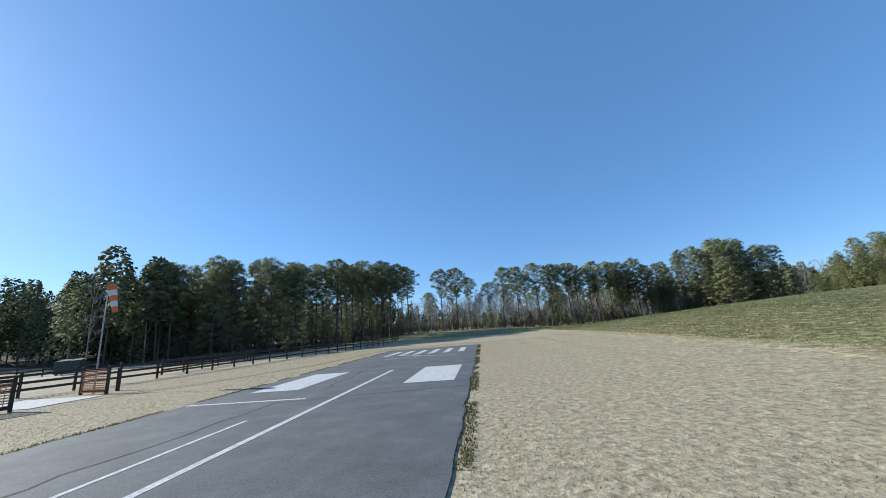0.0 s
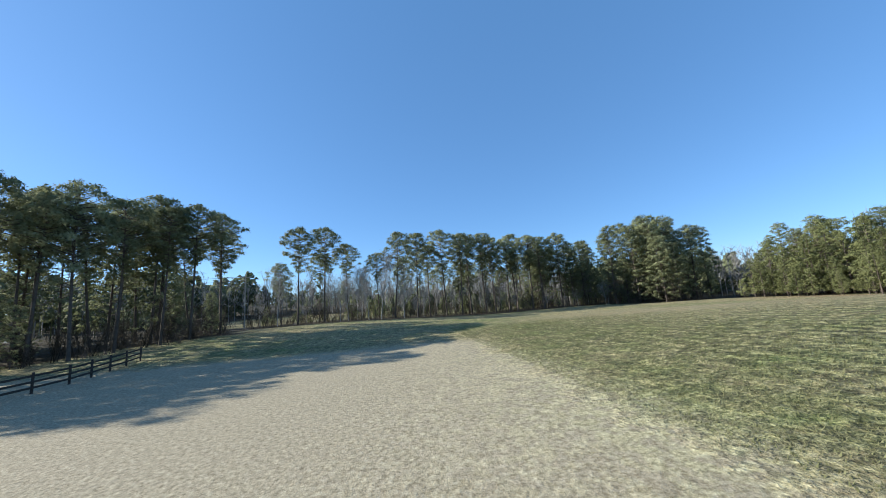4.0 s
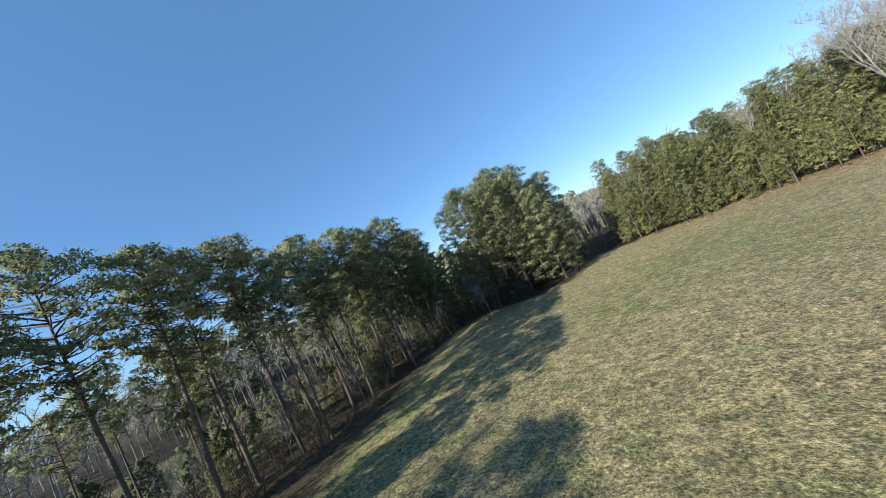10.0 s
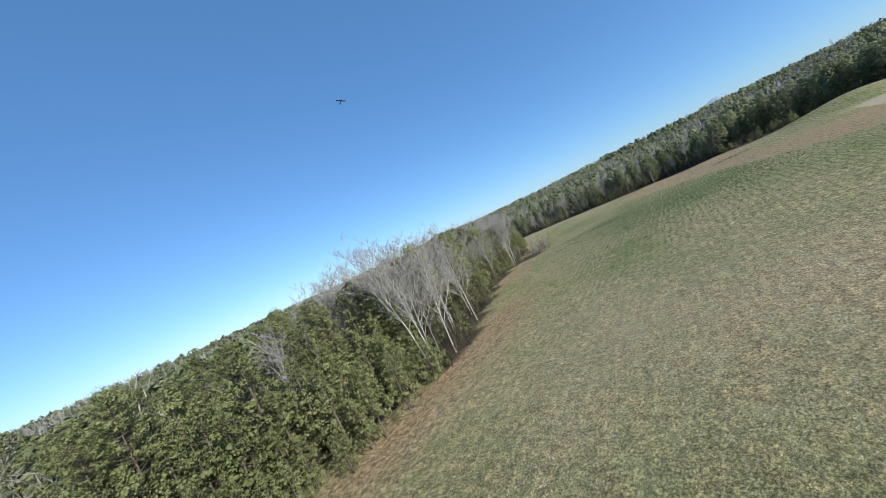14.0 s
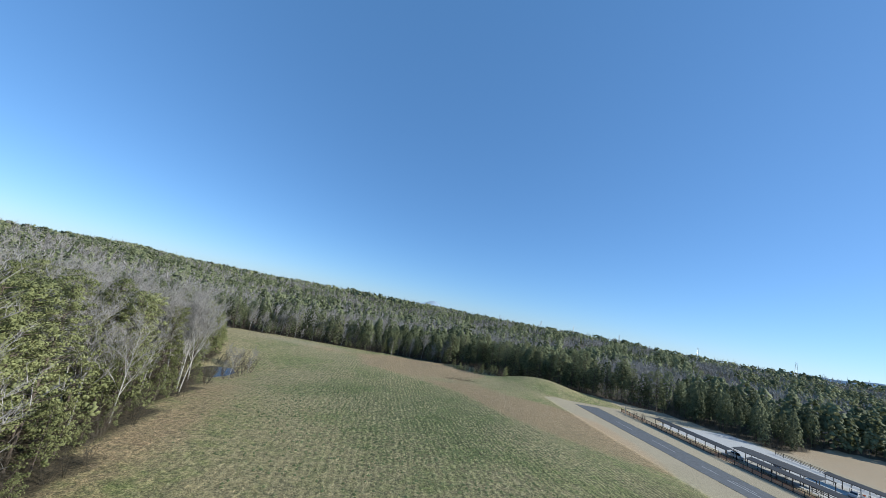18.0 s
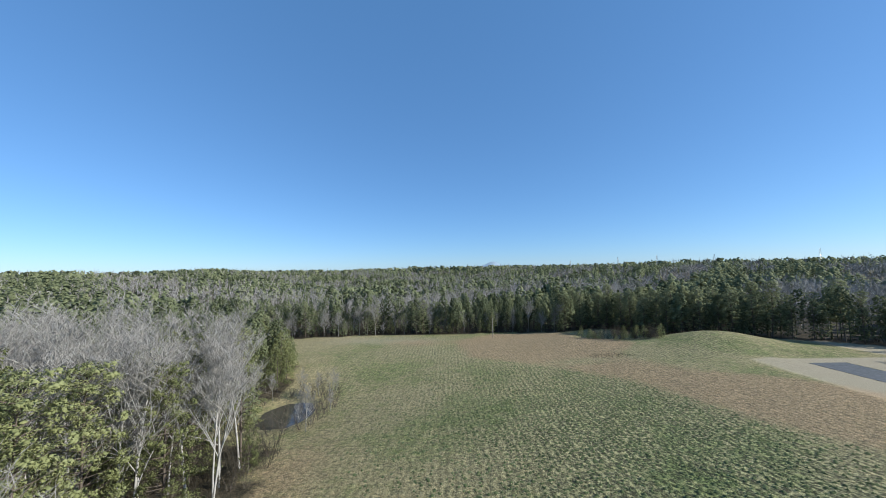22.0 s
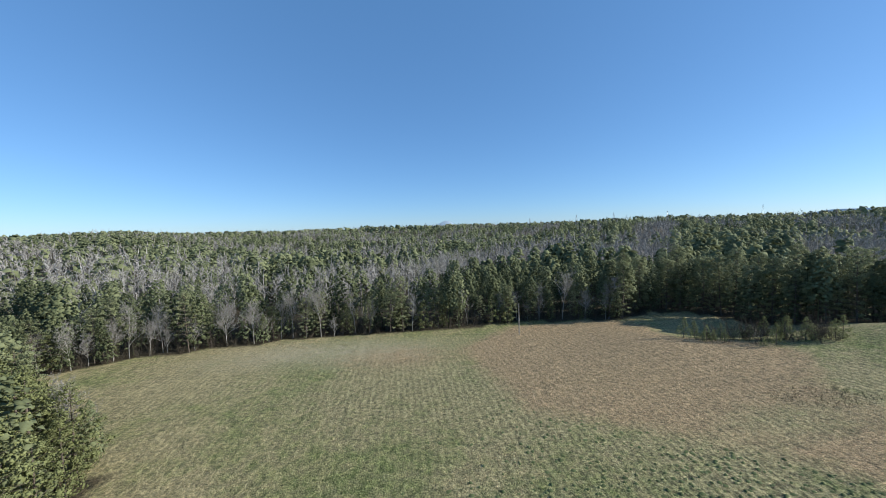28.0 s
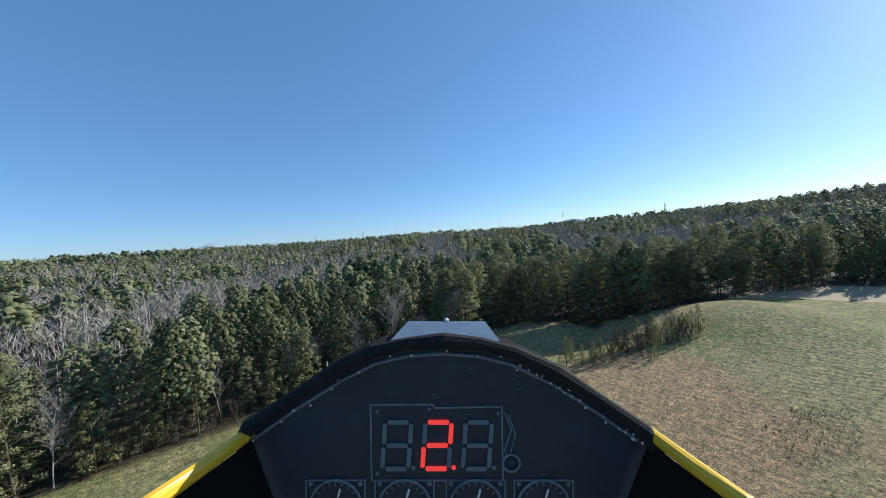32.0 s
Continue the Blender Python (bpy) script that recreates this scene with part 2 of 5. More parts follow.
ASPHALT = asphalt_mat()
GROUND = ground_mat()
LINE_PAINT = simple("worn_white_paint", (0.22, 0.22, 0.22), (0.66, 0.66, 0.64), 11.0, 0.8, 0, 0.3, 0.004, True)
FENCE_WOOD = simple("dark_fence_wood", (0.022, 0.017, 0.013), (0.060, 0.048, 0.036), 5.0, 0.85, 0, 0.4, 0.006)
ORANGE_NET = simple("orange_netting", (0.42, 0.15, 0.06), (0.66, 0.28, 0.13), 8.0, 0.7)
GREY_METAL = simple("galvanised_metal", (0.30, 0.31, 0.32), (0.48, 0.49, 0.50), 10.0, 0.4, 0.8)
ROOF_DARK = simple("dark_roof_sheet", (0.024, 0.025, 0.027), (0.060, 0.062, 0.065), 3.0, 0.8)
POLE_WOOD = simple("weathered_pole", (0.26, 0.23, 0.19), (0.48, 0.44, 0.38), 3.0, 0.9)
WATER, _n, _l, _b = mat("pond_water")
_b.inputs["Base Color"].default_value = (0.075, 0.066, 0.050, 1)
_b.inputs["Roughness"].default_value = 0.12
bump(_n, _l, _b, noise_tex(_n, _l, 3.0, 3, 0.6, position(_n)), 0.08, 0.02)


# ---- mesh helpers ----
def link_mesh(name, verts, faces, material, parent=None, smooth=False):
    me = bpy.data.meshes.new(name)
    me.from_pydata(verts, [], faces)
    me.materials.append(material)
    if smooth:
        me.polygons.foreach_set("use_smooth", [True] * len(me.polygons))
    me.update()
    ob = new(name, me)
    ob.parent = parent
    return ob


def tri_mesh(name, verts, tris, material, normals=None):
    """A mesh from numpy arrays of vertices and triangles; normals make a crown shade as one soft mass."""
    me = bpy.data.meshes.new(name)
    v = np.asarray(verts, dtype=np.float32)
    t = np.asarray(tris, dtype=np.int32)
    if normals is not None:
        g = np.cross(v[t[:, 1]] - v[t[:, 0]], v[t[:, 2]] - v[t[:, 0]])
        back = (g * normals[t].sum(1)).sum(1) < 0
        t = np.where(back[:, None], t[:, ::-1], t)
    t = np.ascontiguousarray(t)
    me.vertices.add(len(v))
    me.vertices.foreach_set("co", v.ravel())
    me.loops.add(t.size)
    me.loops.foreach_set("vertex_index", t.ravel())
    me.polygons.add(len(t))
    me.polygons.foreach_set("loop_start", np.arange(0, t.size, 3, dtype=np.int32))
    me.materials.append(material)
    me.update(calc_edges=True)
    if normals is not None:
        me.polygons.foreach_set("use_smooth", np.ones(len(t), dtype=bool))
        n = normals / (np.linalg.norm(normals, axis=1)[:, None] + 1e-9)
        me.normals_split_custom_set_from_vertices(n.astype(np.float32))
    return me


def part(name, bm, material, parent, label=""):
    me = bpy.data.meshes.new(name)
    bm.to_mesh(me)
    bm.free()
    me.materials.append(material)
    ob = new(name, me)
    ob.parent = parent
    if label:
        ob["label"] = label
    return ob


def box(bm, cx, cy, cz, sx, sy, sz, rz=0.0, bevel=0.0, rx=0.0, ry=0.0):
    m = pose(cx, cy, cz, rx, ry, rz) @ Matrix.Diagonal((sx, sy, sz, 1))
    r = bmesh.ops.create_cube(bm, size=1.0, matrix=m)
    if bevel > 0:
        edges = list({e for v in r["verts"] for e in v.link_edges})
        bmesh.ops.bevel(bm, geom=edges, offset=bevel, segments=1, affect="EDGES", profile=0.5)


def tube(bm, points, radii, sides=8, cap=True):
    """A tapered tube through points."""
    rings = []
    for i, p in enumerate(points):
        a = Vector(points[max(i - 1, 0)])
        c = Vector(points[min(i + 1, len(points) - 1)])
        q = (c - a).to_track_quat("Z", "Y")
        rings.append([bm.verts.new(Vector(p) + q @ Vector((radii[i] * math.cos(k * math.tau / sides), radii[i] * math.sin(k * math.tau / sides), 0))) for k in range(sides)])
    for a, b in zip(rings, rings[1:]):
        for k in range(sides):
            bm.faces.new((a[k], a[(k + 1) % sides], b[(k + 1) % sides], b[k]))
    if cap:
        bm.faces.new(list(reversed(rings[0])))
        bm.faces.new(rings[-1])


def empty(name, m, label, category, group=""):
    ob = new(name)
    ob.empty_display_size = 0.2
    ob.matrix_world = m
    return tagged(ob, label, category, group)


# ---- lie of the land ----
def sstep(a, b, x):
    t = np.clip((x - a) / (b - a), 0.0, 1.0)
    return t * t * (3 - 2 * t)


def gauss(x, y, cx, cy, sx, sy):
    return np.exp(-(((x - cx) / sx) ** 2 + ((y - cy) / sy) ** 2))


def height(x, y):
    """Ground height in metres: flat at the runway, a low hill east of it, a hollow with a pond, ridges far off."""
    x = np.asarray(x, dtype=float)
    y = np.asarray(y, dtype=float)
    r = np.hypot(x - 20, y)
    off = sstep(2.0, 26.0, x)
    z = 3.3 * gauss(x, y, 52, 42, 36, 48) * off
    z = z - 4.6 * gauss(x, y, 140, -44, 34, 34)
    z = z - 2.4 * sstep(20, -60, y) * sstep(20, 70, x) - 2.2 * sstep(-60, -150, y)
    z = z + 4.6 * gauss(x, y, 3, -88, 19, 15) - 3.4 * gauss(x, y, 24, -114, 17, 10) + 1.8 * gauss(x, y, 50, -104, 22, 14)
    z = z + 1.6 * sstep(70, 115, y) * sstep(40, -10, x)
    z = z + 3.0 * sstep(-60, -130, x) + 1.6 * sstep(-104, -110, x + 0.25 * (y - 20)) * sstep(-20, 10, y)
    roll = 5.0 * np.sin(x / 131.0 + 0.7) * np.cos(y / 173.0 + 0.3) + 3.0 * np.sin(x / 61.0 + y / 83.0)
    z = z + sstep(170, 420, r) * roll
    z = z + 32.0 * sstep(260, 1350, r)
    az = np.degrees(np.arctan2(x - 20, y))            # clockwise from +y
    z = z + 17.0 * np.exp(-(((az + 92) / 24.0) ** 2)) * sstep(260, 560, r)
    z = z - 14 * sstep(1500, 2600, r)
    z = z + 5.0 * sstep(170, 300, y) * sstep(300, 170, np.abs(x))
    return z


def inside(x, y, poly):
    x = np.asarray(x, dtype=float)
    y = np.asarray(y, dtype=float)
    c = np.zeros(x.shape, dtype=bool)
    for (x1, y1), (x2, y2) in zip(poly, poly[1:] + poly[:1]):
        if y1 == y2:
            continue
        c ^= ((y1 > y) != (y2 > y)) & (x < (x2 - x1) * (y - y1) / (y2 - y1) + x1)
    return c


# edges of the woods, clockwise round the open land
EAST_EDGE = [(106, 131), (108, 120), (113, 100), (105, 74), (112, 52), (121, 23), (125, 0), (128, -20), (133, -28)]
POND = (137.0, -45.0, 5.6, 8.5)
SOUTH_EDGE = [(146, -66), (153, -82), (176, -95), (200, -112), (177, -127), (144, -136), (120, -137), (95, -138), (74, -140), (57, -138), (43, -131), (30, -135), (18, -130), (11, -117), (1, -106), (-14, -98)]
WEST_EDGE = [(-34, -92), (-56, -74), (-71, -34), (-108, -44), (-185, 6), (-195, 75)]
LEFT_WOOD = [(-150, 85), (-120, 60), (-85, 62), (-66, 52), (-56, 60), (-42, 80), (-27, 101), (-19, 108), (-22, 119), (-34, 124), (-60, 150), (-150, 170)]
OPEN = EAST_EDGE + [(148, -30), (151, -45), (146, -56)] + SOUTH_EDGE + WEST_EDGE + [(-120, 60), (-85, 62), (-66, 52), (-56, 60), (-42, 80), (-27, 101), (-19, 108), (-22, 121), (-70, 175), (-50, 205), (40, 205), (76, 182), (80, 152), (84, 131)]


def edge_gap(x, y, poly):
    """Distance of places from the line of an edge."""
    best = np.full(x.shape, 1e9)
    for (x1, y1), (x2, y2) in zip(poly, poly[1:]):
        ln = (x2 - x1) ** 2 + (y2 - y1) ** 2
        q = np.clip(((x - x1) * (x2 - x1) + (y - y1) * (y2 - y1)) / ln, 0, 1)
        best = np.minimum(best, np.hypot(x - x1 - q * (x2 - x1), y - y1 - q * (y2 - y1)))
    return best


# the tilled brown strip between the runway and the green crop
TILLED = [(92, -84), (66, -67), (52, -51), (43, -21), (32, -4), (20, 4), (13, 8), (9, -2), (7, -14), (6, -32), (14, -46), (32, -56), (42, -76), (30, -90), (34, -101), (44, -107), (41, -122), (46, -135), (76, -137), (96, -118)]


def ground_sheet():
    k = 180
    u = np.linspace(-1, 1, 2 * k + 1)
    s = np.sign(u) * (np.sinh(np.abs(u) * 4.2) / np.sinh(4.2)) * 4600
    X, Y = np.meshgrid(s + 30, s)
    x, y = X.ravel(), Y.ravel()
    z = height(x, y)
    flat = (sstep(-24, -20, x) * sstep(4, 0, x) * sstep(-70, -66, y) * sstep(56, 50, y))
    z = z * (1 - flat)
    z = z - 0.7 * np.exp(-(((x - POND[0]) / 7.5) ** 4 + ((y - POND[1]) / 11.5) ** 4))
    n = 2 * k + 1
    i = np.arange(n * n).reshape(n, n)
    quads = np.stack([i[:-1, :-1], i[:-1, 1:], i[1:, 1:], i[1:, :-1]], -1).reshape(-1, 4)
    me = bpy.data.meshes.new("ground")
    me.vertices.add(len(x))
    me.vertices.foreach_set("co", np.stack([x, y, z], 1).astype(np.float32).ravel())
    me.loops.add(quads.size)
    me.loops.foreach_set("vertex_index", quads.astype(np.int32).ravel())
    me.polygons.add(len(quads))
    me.polygons.foreach_set("loop_start", np.arange(0, quads.size, 4, dtype=np.int32))
    me.polygons.foreach_set("use_smooth", np.ones(len(quads), dtype=bool))
    me.update(calc_edges=True)
    opened = inside(x, y, OPEN)
    rim = 12.8 + 0.02 * np.clip(y, -80, 60)
    green = sstep(rim - 3, rim + 3, x) * sstep(84, 78, y) + sstep(78, 84, y)
    green = np.where((x < 3) & (y < 76) & (y > -66), 0.0, green)
    green = np.where((y < -66) & (x > -30), 1.0, green)
    green = green - 0.46 * gauss(x, y, 66, 84, 48, 42) - 0.62 * gauss(x, y, 128, -122, 42, 15)
    brown = sstep(-4, 4, np.where(inside(x, y, TILLED), 1.0, -1.0) * edge_gap(x, y, TILLED + TILLED[:1])) + 0.7 * gauss(x, y, 112, -114, 16, 10)
    brown = brown - 0.75 * gauss(x, y, 57, -73, 12, 5)
    brown = brown + 0.75 * gauss(x, y, 104, 98, 5, 26) + 0.75 * gauss(x, y, 103, 66, 6, 16) + 0.75 * gauss(x, y, 117, 22, 6, 26) + 0.6 * gauss(x, y, 124, -12, 6, 20) + 0.3 * gauss(x, y, 0, 190, 90, 40)
    brown = brown + 0.40 * gauss(x, y, 62, 84, 44, 34) + 0.15 * gauss(x, y, 36, 20, 16, 40)
    brown = np.clip(brown, 0, 0.86) + 0.62 * sstep(-66, -74, x) - 0.9 * gauss(x, y, 18, -72, 18, 14)
    grav = sstep(-68, -64, x) * sstep(-28, -32, x) * sstep(-52, -48, y) * sstep(34, 30, y) * (1 - gauss(x, y, -36, 28, 9, 7))
    grav = np.maximum(grav, np.exp(-(((x + 52 + 0.25 * (y - 20)) / 4.5) ** 4)) * sstep(24, 30, y) * sstep(150, 140, y))
    litter = np.where(opened, 0.0, 1.0)
    litter = np.maximum(litter, 0.42 * gauss(x, y, 27, -114, 14, 6))
    row_y = 126 + 0.36 * np.clip(x, -30, 70)
    litter = np.maximum(litter, 0.85 * sstep(row_y - 2, row_y + 2, y) * sstep(row_y + 24, row_y + 16, y) * (np.abs(x - 20) < 110))
    litter = np.maximum(litter, 0.46 * sstep(row_y + 12, row_y + 16, y) * (np.abs(x - 20) < 130))
    lush = 1.15 * gauss(x, y, 66, -16, 34, 56) * (1 - np.clip(brown, 0, 1)) + 0.9 * gauss(x, y, 28, 48, 15, 46) + 0.6 * gauss(x, y, 10, -82, 12, 12) + 0.5 * gauss(x, y, 24, -71, 15, 8) + 0.2 * gauss(x, y, 140, -98, 24, 14) + 0.55 * gauss(x, y, 90, -100, 40, 26) * (1 - np.clip(brown, 0, 1))
    for name, val in (("green", green), ("brown", brown), ("litter", litter), ("gravel", grav), ("lush", lush)):
        a = me.attributes.new(name, "FLOAT", "POINT")
        a.data.foreach_set("value", np.clip(val, 0, 1).astype(np.float32))
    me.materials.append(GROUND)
    return tagged(new("ground", me), "dormant tan and green grass field with bare brown patches", "ground", kind="structure")


ground_sheet()


def gz(x, y):
    return float(height(x, y))


# ---- trees ----
rng = np.random.default_rng(7)


def needle_burst(rg, c, size, count, flat=0.6, rise=0.2):
    """Pointed tufts that radiate from a twig's end."""
    d = rg.normal(size=(count, 3))
    d[:, 2] = d[:, 2] * flat + rise
    d /= np.linalg.norm(d, axis=1)[:, None]
    side = np.cross(d, rg.normal(size=(count, 3)))
    side /= np.linalg.norm(side, axis=1)[:, None] + 1e-9
    ln = size * rg.uniform(0.6, 1.15, count)[:, None]
    w = ln * rg.uniform(0.38, 0.62, count)[:, None]
    a = c - d * ln * 0.25 + side * w * 0.5
    b = c - d * ln * 0.25 - side * w * 0.5
    t = c + d * ln
    v = np.stack([a, b, t], 1).reshape(-1, 3)
    return v, np.arange(count * 3).reshape(-1, 3)


def unit(a):
    return a / (np.linalg.norm(a, axis=-1, keepdims=True) + 1e-9)


class Soup:
    def __init__(self):
        self.v, self.t, self.m, self.n = [], [], [], 0

    def add(self, v, t, m=None):
        v = np.asarray(v, dtype=float)
        self.v.append(v)
        self.t.append(np.asarray(t) + self.n)
        self.m.append(np.zeros_like(v) if m is None else m)
        self.n += len(v)

    def arrays(self):
        return np.concatenate(self.v), np.concatenate(self.t)

    def normals(self):
        return np.concatenate(self.m)

    def lobe(self, rg, c, r, count, size, heart, squash=0.8, wide=0.5, lie=0.75, own=0.8, fans=0):
        """One rounded mass within a crown, set all over with needle sprays; r is its radius, heart the crown's middle."""
        for _ in range(fans):
            ax = unit(rg.normal(size=3) * 0.8 + np.array([0, 0, 0.55]) + unit(c - heart) * 0.6)
            self.fan(rg, c + ax * r * rg.uniform(0.3, 0.95) * np.array([1, 1, squash]), ax, r * rg.uniform(0.10, 0.20), 5)
        out = rg.normal(size=(count, 3))
        out[:, 2] = out[:, 2] * 0.8 + 0.22
        out = unit(out)
        p = c + out * (r * rg.uniform(0.35, 1.08, (count, 1))) * np.array([1, 1, squash])
        d = unit(out * lie + rg.normal(size=(count, 3)) * 0.6)
        side = unit(np.cross(d, out + rg.normal(size=(count, 3)) * 0.7))
        ln = size * rg.uniform(0.65, 1.25, (count, 1))
        w = ln * wide * rg.uniform(0.7, 1.2, (count, 1))
        v = np.stack([p - d * ln * 0.4 + side * w * 0.5, p - d * ln * 0.4 - side * w * 0.5, p + d * ln * 0.6], 1).reshape(-1, 3)
        m = unit(out * own + unit(c - heart + np.array([0, 0, 0.12])) * 0.55 + rg.normal(size=(count, 3)) * 0.18)
        self.add(v, np.arange(count * 3).reshape(-1, 3), np.repeat(m, 3, axis=0))

    def fan(self, rg, c, ax, r, leaves):
        """A clump of needles as a small ragged umbrella, open towards -ax."""
        u = unit(np.cross(ax, rg.normal(size=3)))
        w = np.cross(ax, u)
        ang = (np.arange(leaves) + rg.uniform(-0.3, 0.3, leaves)) * math.tau / leaves
        around = np.cos(ang)[:, None] * u + np.sin(ang)[:, None] * w
        rim = c + around * (r * rg.uniform(0.55, 1.4, leaves)[:, None]) - ax * (r * rg.uniform(0.0, 0.55, leaves)[:, None])
        v = np.concatenate([(c + ax * r * rg.uniform(0.35, 0.8))[None], rim])
        m = np.concatenate([ax[None], unit(ax * 0.55 + around)])
        self.add(v, [(0, k + 1, (k + 1) % leaves + 1) for k in range(leaves)], unit(m + rg.normal(size=m.shape) * 0.15))

    def limb(self, pts, radii, sides):
        pts = np.asarray(pts, dtype=float)
        k = len(pts)
        ang = np.arange(sides) * math.tau / sides
        rings = []
        for i in range(k):
            d = pts[min(i + 1, k - 1)] - pts[max(i - 1, 0)]
            d = d / (np.linalg.norm(d) + 1e-9)
            u = np.cross(d, (0.3, 0.9, 0.1) if abs(d[2]) > 0.8 else (0, 0, 1))
            u /= np.linalg.norm(u) + 1e-9
            w = np.cross(d, u)
            rings.append(pts[i] + radii[i] * (np.cos(ang)[:, None] * u + np.sin(ang)[:, None] * w))
        v = np.concatenate(rings)
        t = []
        for i in range(k - 1):
            for s in range(sides):
                a, b = i * sides + s, i * sides + (s + 1) % sides
                t += [(a, b, b + sides), (a, b + sides, a + sides)]
        self.add(v, t)


def pine_meshes(seed, h, bare, spread, lobes, sprays=92, size=0.36, wide=0.36):
    """A tall pine: straight trunk, bare below, an irregular crown of rounded needle masses above."""
    rg = np.random.default_rng(seed)
    wood, leaf = Soup(), Soup()
    bend = rg.normal(size=2) * 0.02 * h
    zs = np.linspace(0, h * 0.96, 8)
    axis = np.stack([bend[0] * np.sin(zs / h * 2.2), bend[1] * np.sin(zs / h * 1.7), zs], 1)
    wood.limb(axis, 0.0095 * h * (1.06 - zs / h), 7)

    def on_axis(z):
        return np.array([np.interp(z, zs, axis[:, k]) for k in range(3)])

    heart = on_axis(h * (bare + 0.5 * (1 - bare)))
    for i in range(lobes):
        f = (i + rg.uniform(0.1, 0.9)) / lobes
        z = h * (bare + (0.955 - bare) * (f ** 0.8 if bare < 0.3 else f ** 0.7))
        full = math.sin(math.pi * (0.13 + 0.77 * f)) if bare > 0.3 else (1.0 - 0.62 * f ** 1.7)
        reach = spread * full * math.sqrt(rg.uniform(0.05, 1.0)) * 0.86
        if bare > 0.3 and f < 0.25:
            reach *= rg.uniform(0.5, 1.0)
        a = i * 2.4 + rg.uniform(-0.6, 0.6)
        r = rg.uniform(0.7, 1.3) * (0.8 if f < 0.2 else 1.0) * spread / 4.9
        c = on_axis(z) + np.array([math.cos(a) * reach, math.sin(a) * reach, 0.0])
        base = on_axis(max(z - rg.uniform(0.2, 0.9) - 0.15 * reach, h * bare * 0.9))
        wood.limb([base, (base + c) / 2 + np.array([0, 0, -0.1]), c], [0.0034 * h, 0.002 * h, 0.0008 * h], 3)
        leaf.lobe(rg, c, r * 1.02, int(sprays * 0.85 * r * rg.uniform(0.7, 1.2)), size, heart, 0.55, wide, 1.0, fans=15)
    leaf.lobe(rg, on_axis(h * 0.955), 1.0, sprays, size, heart, 0.8, wide)
    for _ in range(12):                              # dead stubs on the trunk
        z = h * rg.uniform(0.22, max(bare, 0.3))
        a = rg.uniform(0, math.tau)
        p0 = on_axis(z)
        p1 = p0 + np.array([math.cos(a), math.sin(a), 0.1]) * rg.uniform(0.6, 2.0)
        wood.limb([p0, p1], [0.035, 0.010], 3)
    return wood.arrays(), (*leaf.arrays(), leaf.normals())


def young_meshes(seed, h):
    """A young pine, needled to the ground, drawn to a ragged point."""
    rg = np.random.default_rng(seed)
    wood, leaf = Soup(), Soup()
    wood.limb([(0, 0, 0), (0, 0, h * 0.5), (0.05, 0, h * 0.98)], [0.016 * h, 0.009 * h, 0.003], 6)
    heart = np.array([0, 0, 0.35 * h])
    n = 44
    for i in range(n):
        f = (i + rg.uniform(0, 1)) / n
        z = h * (0.12 + 0.82 * f)
        reach = 0.25 * h * (1 - f ** 1.6) ** 0.7 * rg.uniform(0.35, 1.1)
        a = i * 2.4 + rg.uniform(-0.5, 0.5)
        c = np.array([math.cos(a) * reach, math.sin(a) * reach, z])
        wood.limb([(0, 0, max(z - 0.3 * reach, 0.1)), c], [0.03, 0.008], 3)
        r = (0.085 * h * (1 - 0.6 * f) + 0.14) * rg.uniform(0.7, 1.3)
        leaf.lobe(rg, c, r, int(26 * (1.2 - 0.6 * f)), 0.30, heart, 0.75, 0.36, fans=17)
    return wood.arrays(), (*leaf.arrays(), leaf.normals())


def bare_meshes(seed, h, lean=0.0, fork=0.38, twig=1.0):
    """A leafless tree: trunk and limbs in one, fine twigs in the other."""
    rg = np.random.default_rng(seed)
    wood, fine = Soup(), Soup()

    def grow(p, d, length, rad, level):
        n = (6, 4, 3, 2, 2)[level]
        pts = [p]
        dd = d.copy()
        for _ in range(n - 1):
            dd = dd + rg.normal(size=3) * (0.045 if level == 0 else 0.17) + np.array([0, 0, 0.07 if level else 0.0])
            dd /= np.linalg.norm(dd)
            pts.append(pts[-1] + dd * length / (n - 1))
        if level >= 3:
            s = np.cross(dd, rg.normal(size=3))
            s *= (0.030 if level == 3 else 0.022) / (np.linalg.norm(s) + 1e-9)
            fine.add([p - s, p + s, pts[-1]], [(0, 1, 2)])
            if level == 4:
                return
        if level < 3:
            (wood if level < 2 else fine).limb(pts, np.linspace(rad, rad * (0.22 if level == 0 else 0.4), n), 7 if level == 0 else (5 if level == 1 else 3))
        kids = (15, 6, 5, 5)[level]
        for k in range(kids):
            q = (fork + (0.98 - fork) * (k + rg.uniform(0.2, 0.9)) / kids) if level == 0 else rg.uniform(0.2, 1.0)
            s = q * (n - 1)
            i = min(int(s), n - 2)
            base = pts[i] + (pts[i + 1] - pts[i]) * (s - i)
            a = rg.uniform(0, math.tau)
            up = rg.uniform(0.85, 2.1) if level == 0 else rg.uniform(0.1, 0.9)
            nd = np.array([math.cos(a), math.sin(a), up]) * 0.8 + dd * (0.2 if level == 0 else 0.7)
            nd /= np.linalg.norm(nd)
            nl = length * (0.41 * (1.3 - 0.75 * q) if level == 0 else rg.uniform(0.36, 0.58))
            if level >= 2:
                nl *= twig
            grow(base, nd, nl, max(rad * (1 - 0.66 * q) * (0.60 if level == 0 else 0.55), 0.014), level + 1)

    d0 = np.array([lean, lean * 0.5, 1.0])
    grow(np.zeros(3), d0 / np.linalg.norm(d0), h * 0.92, 0.0078 * h, 0)
    return wood.arrays(), fine.arrays()


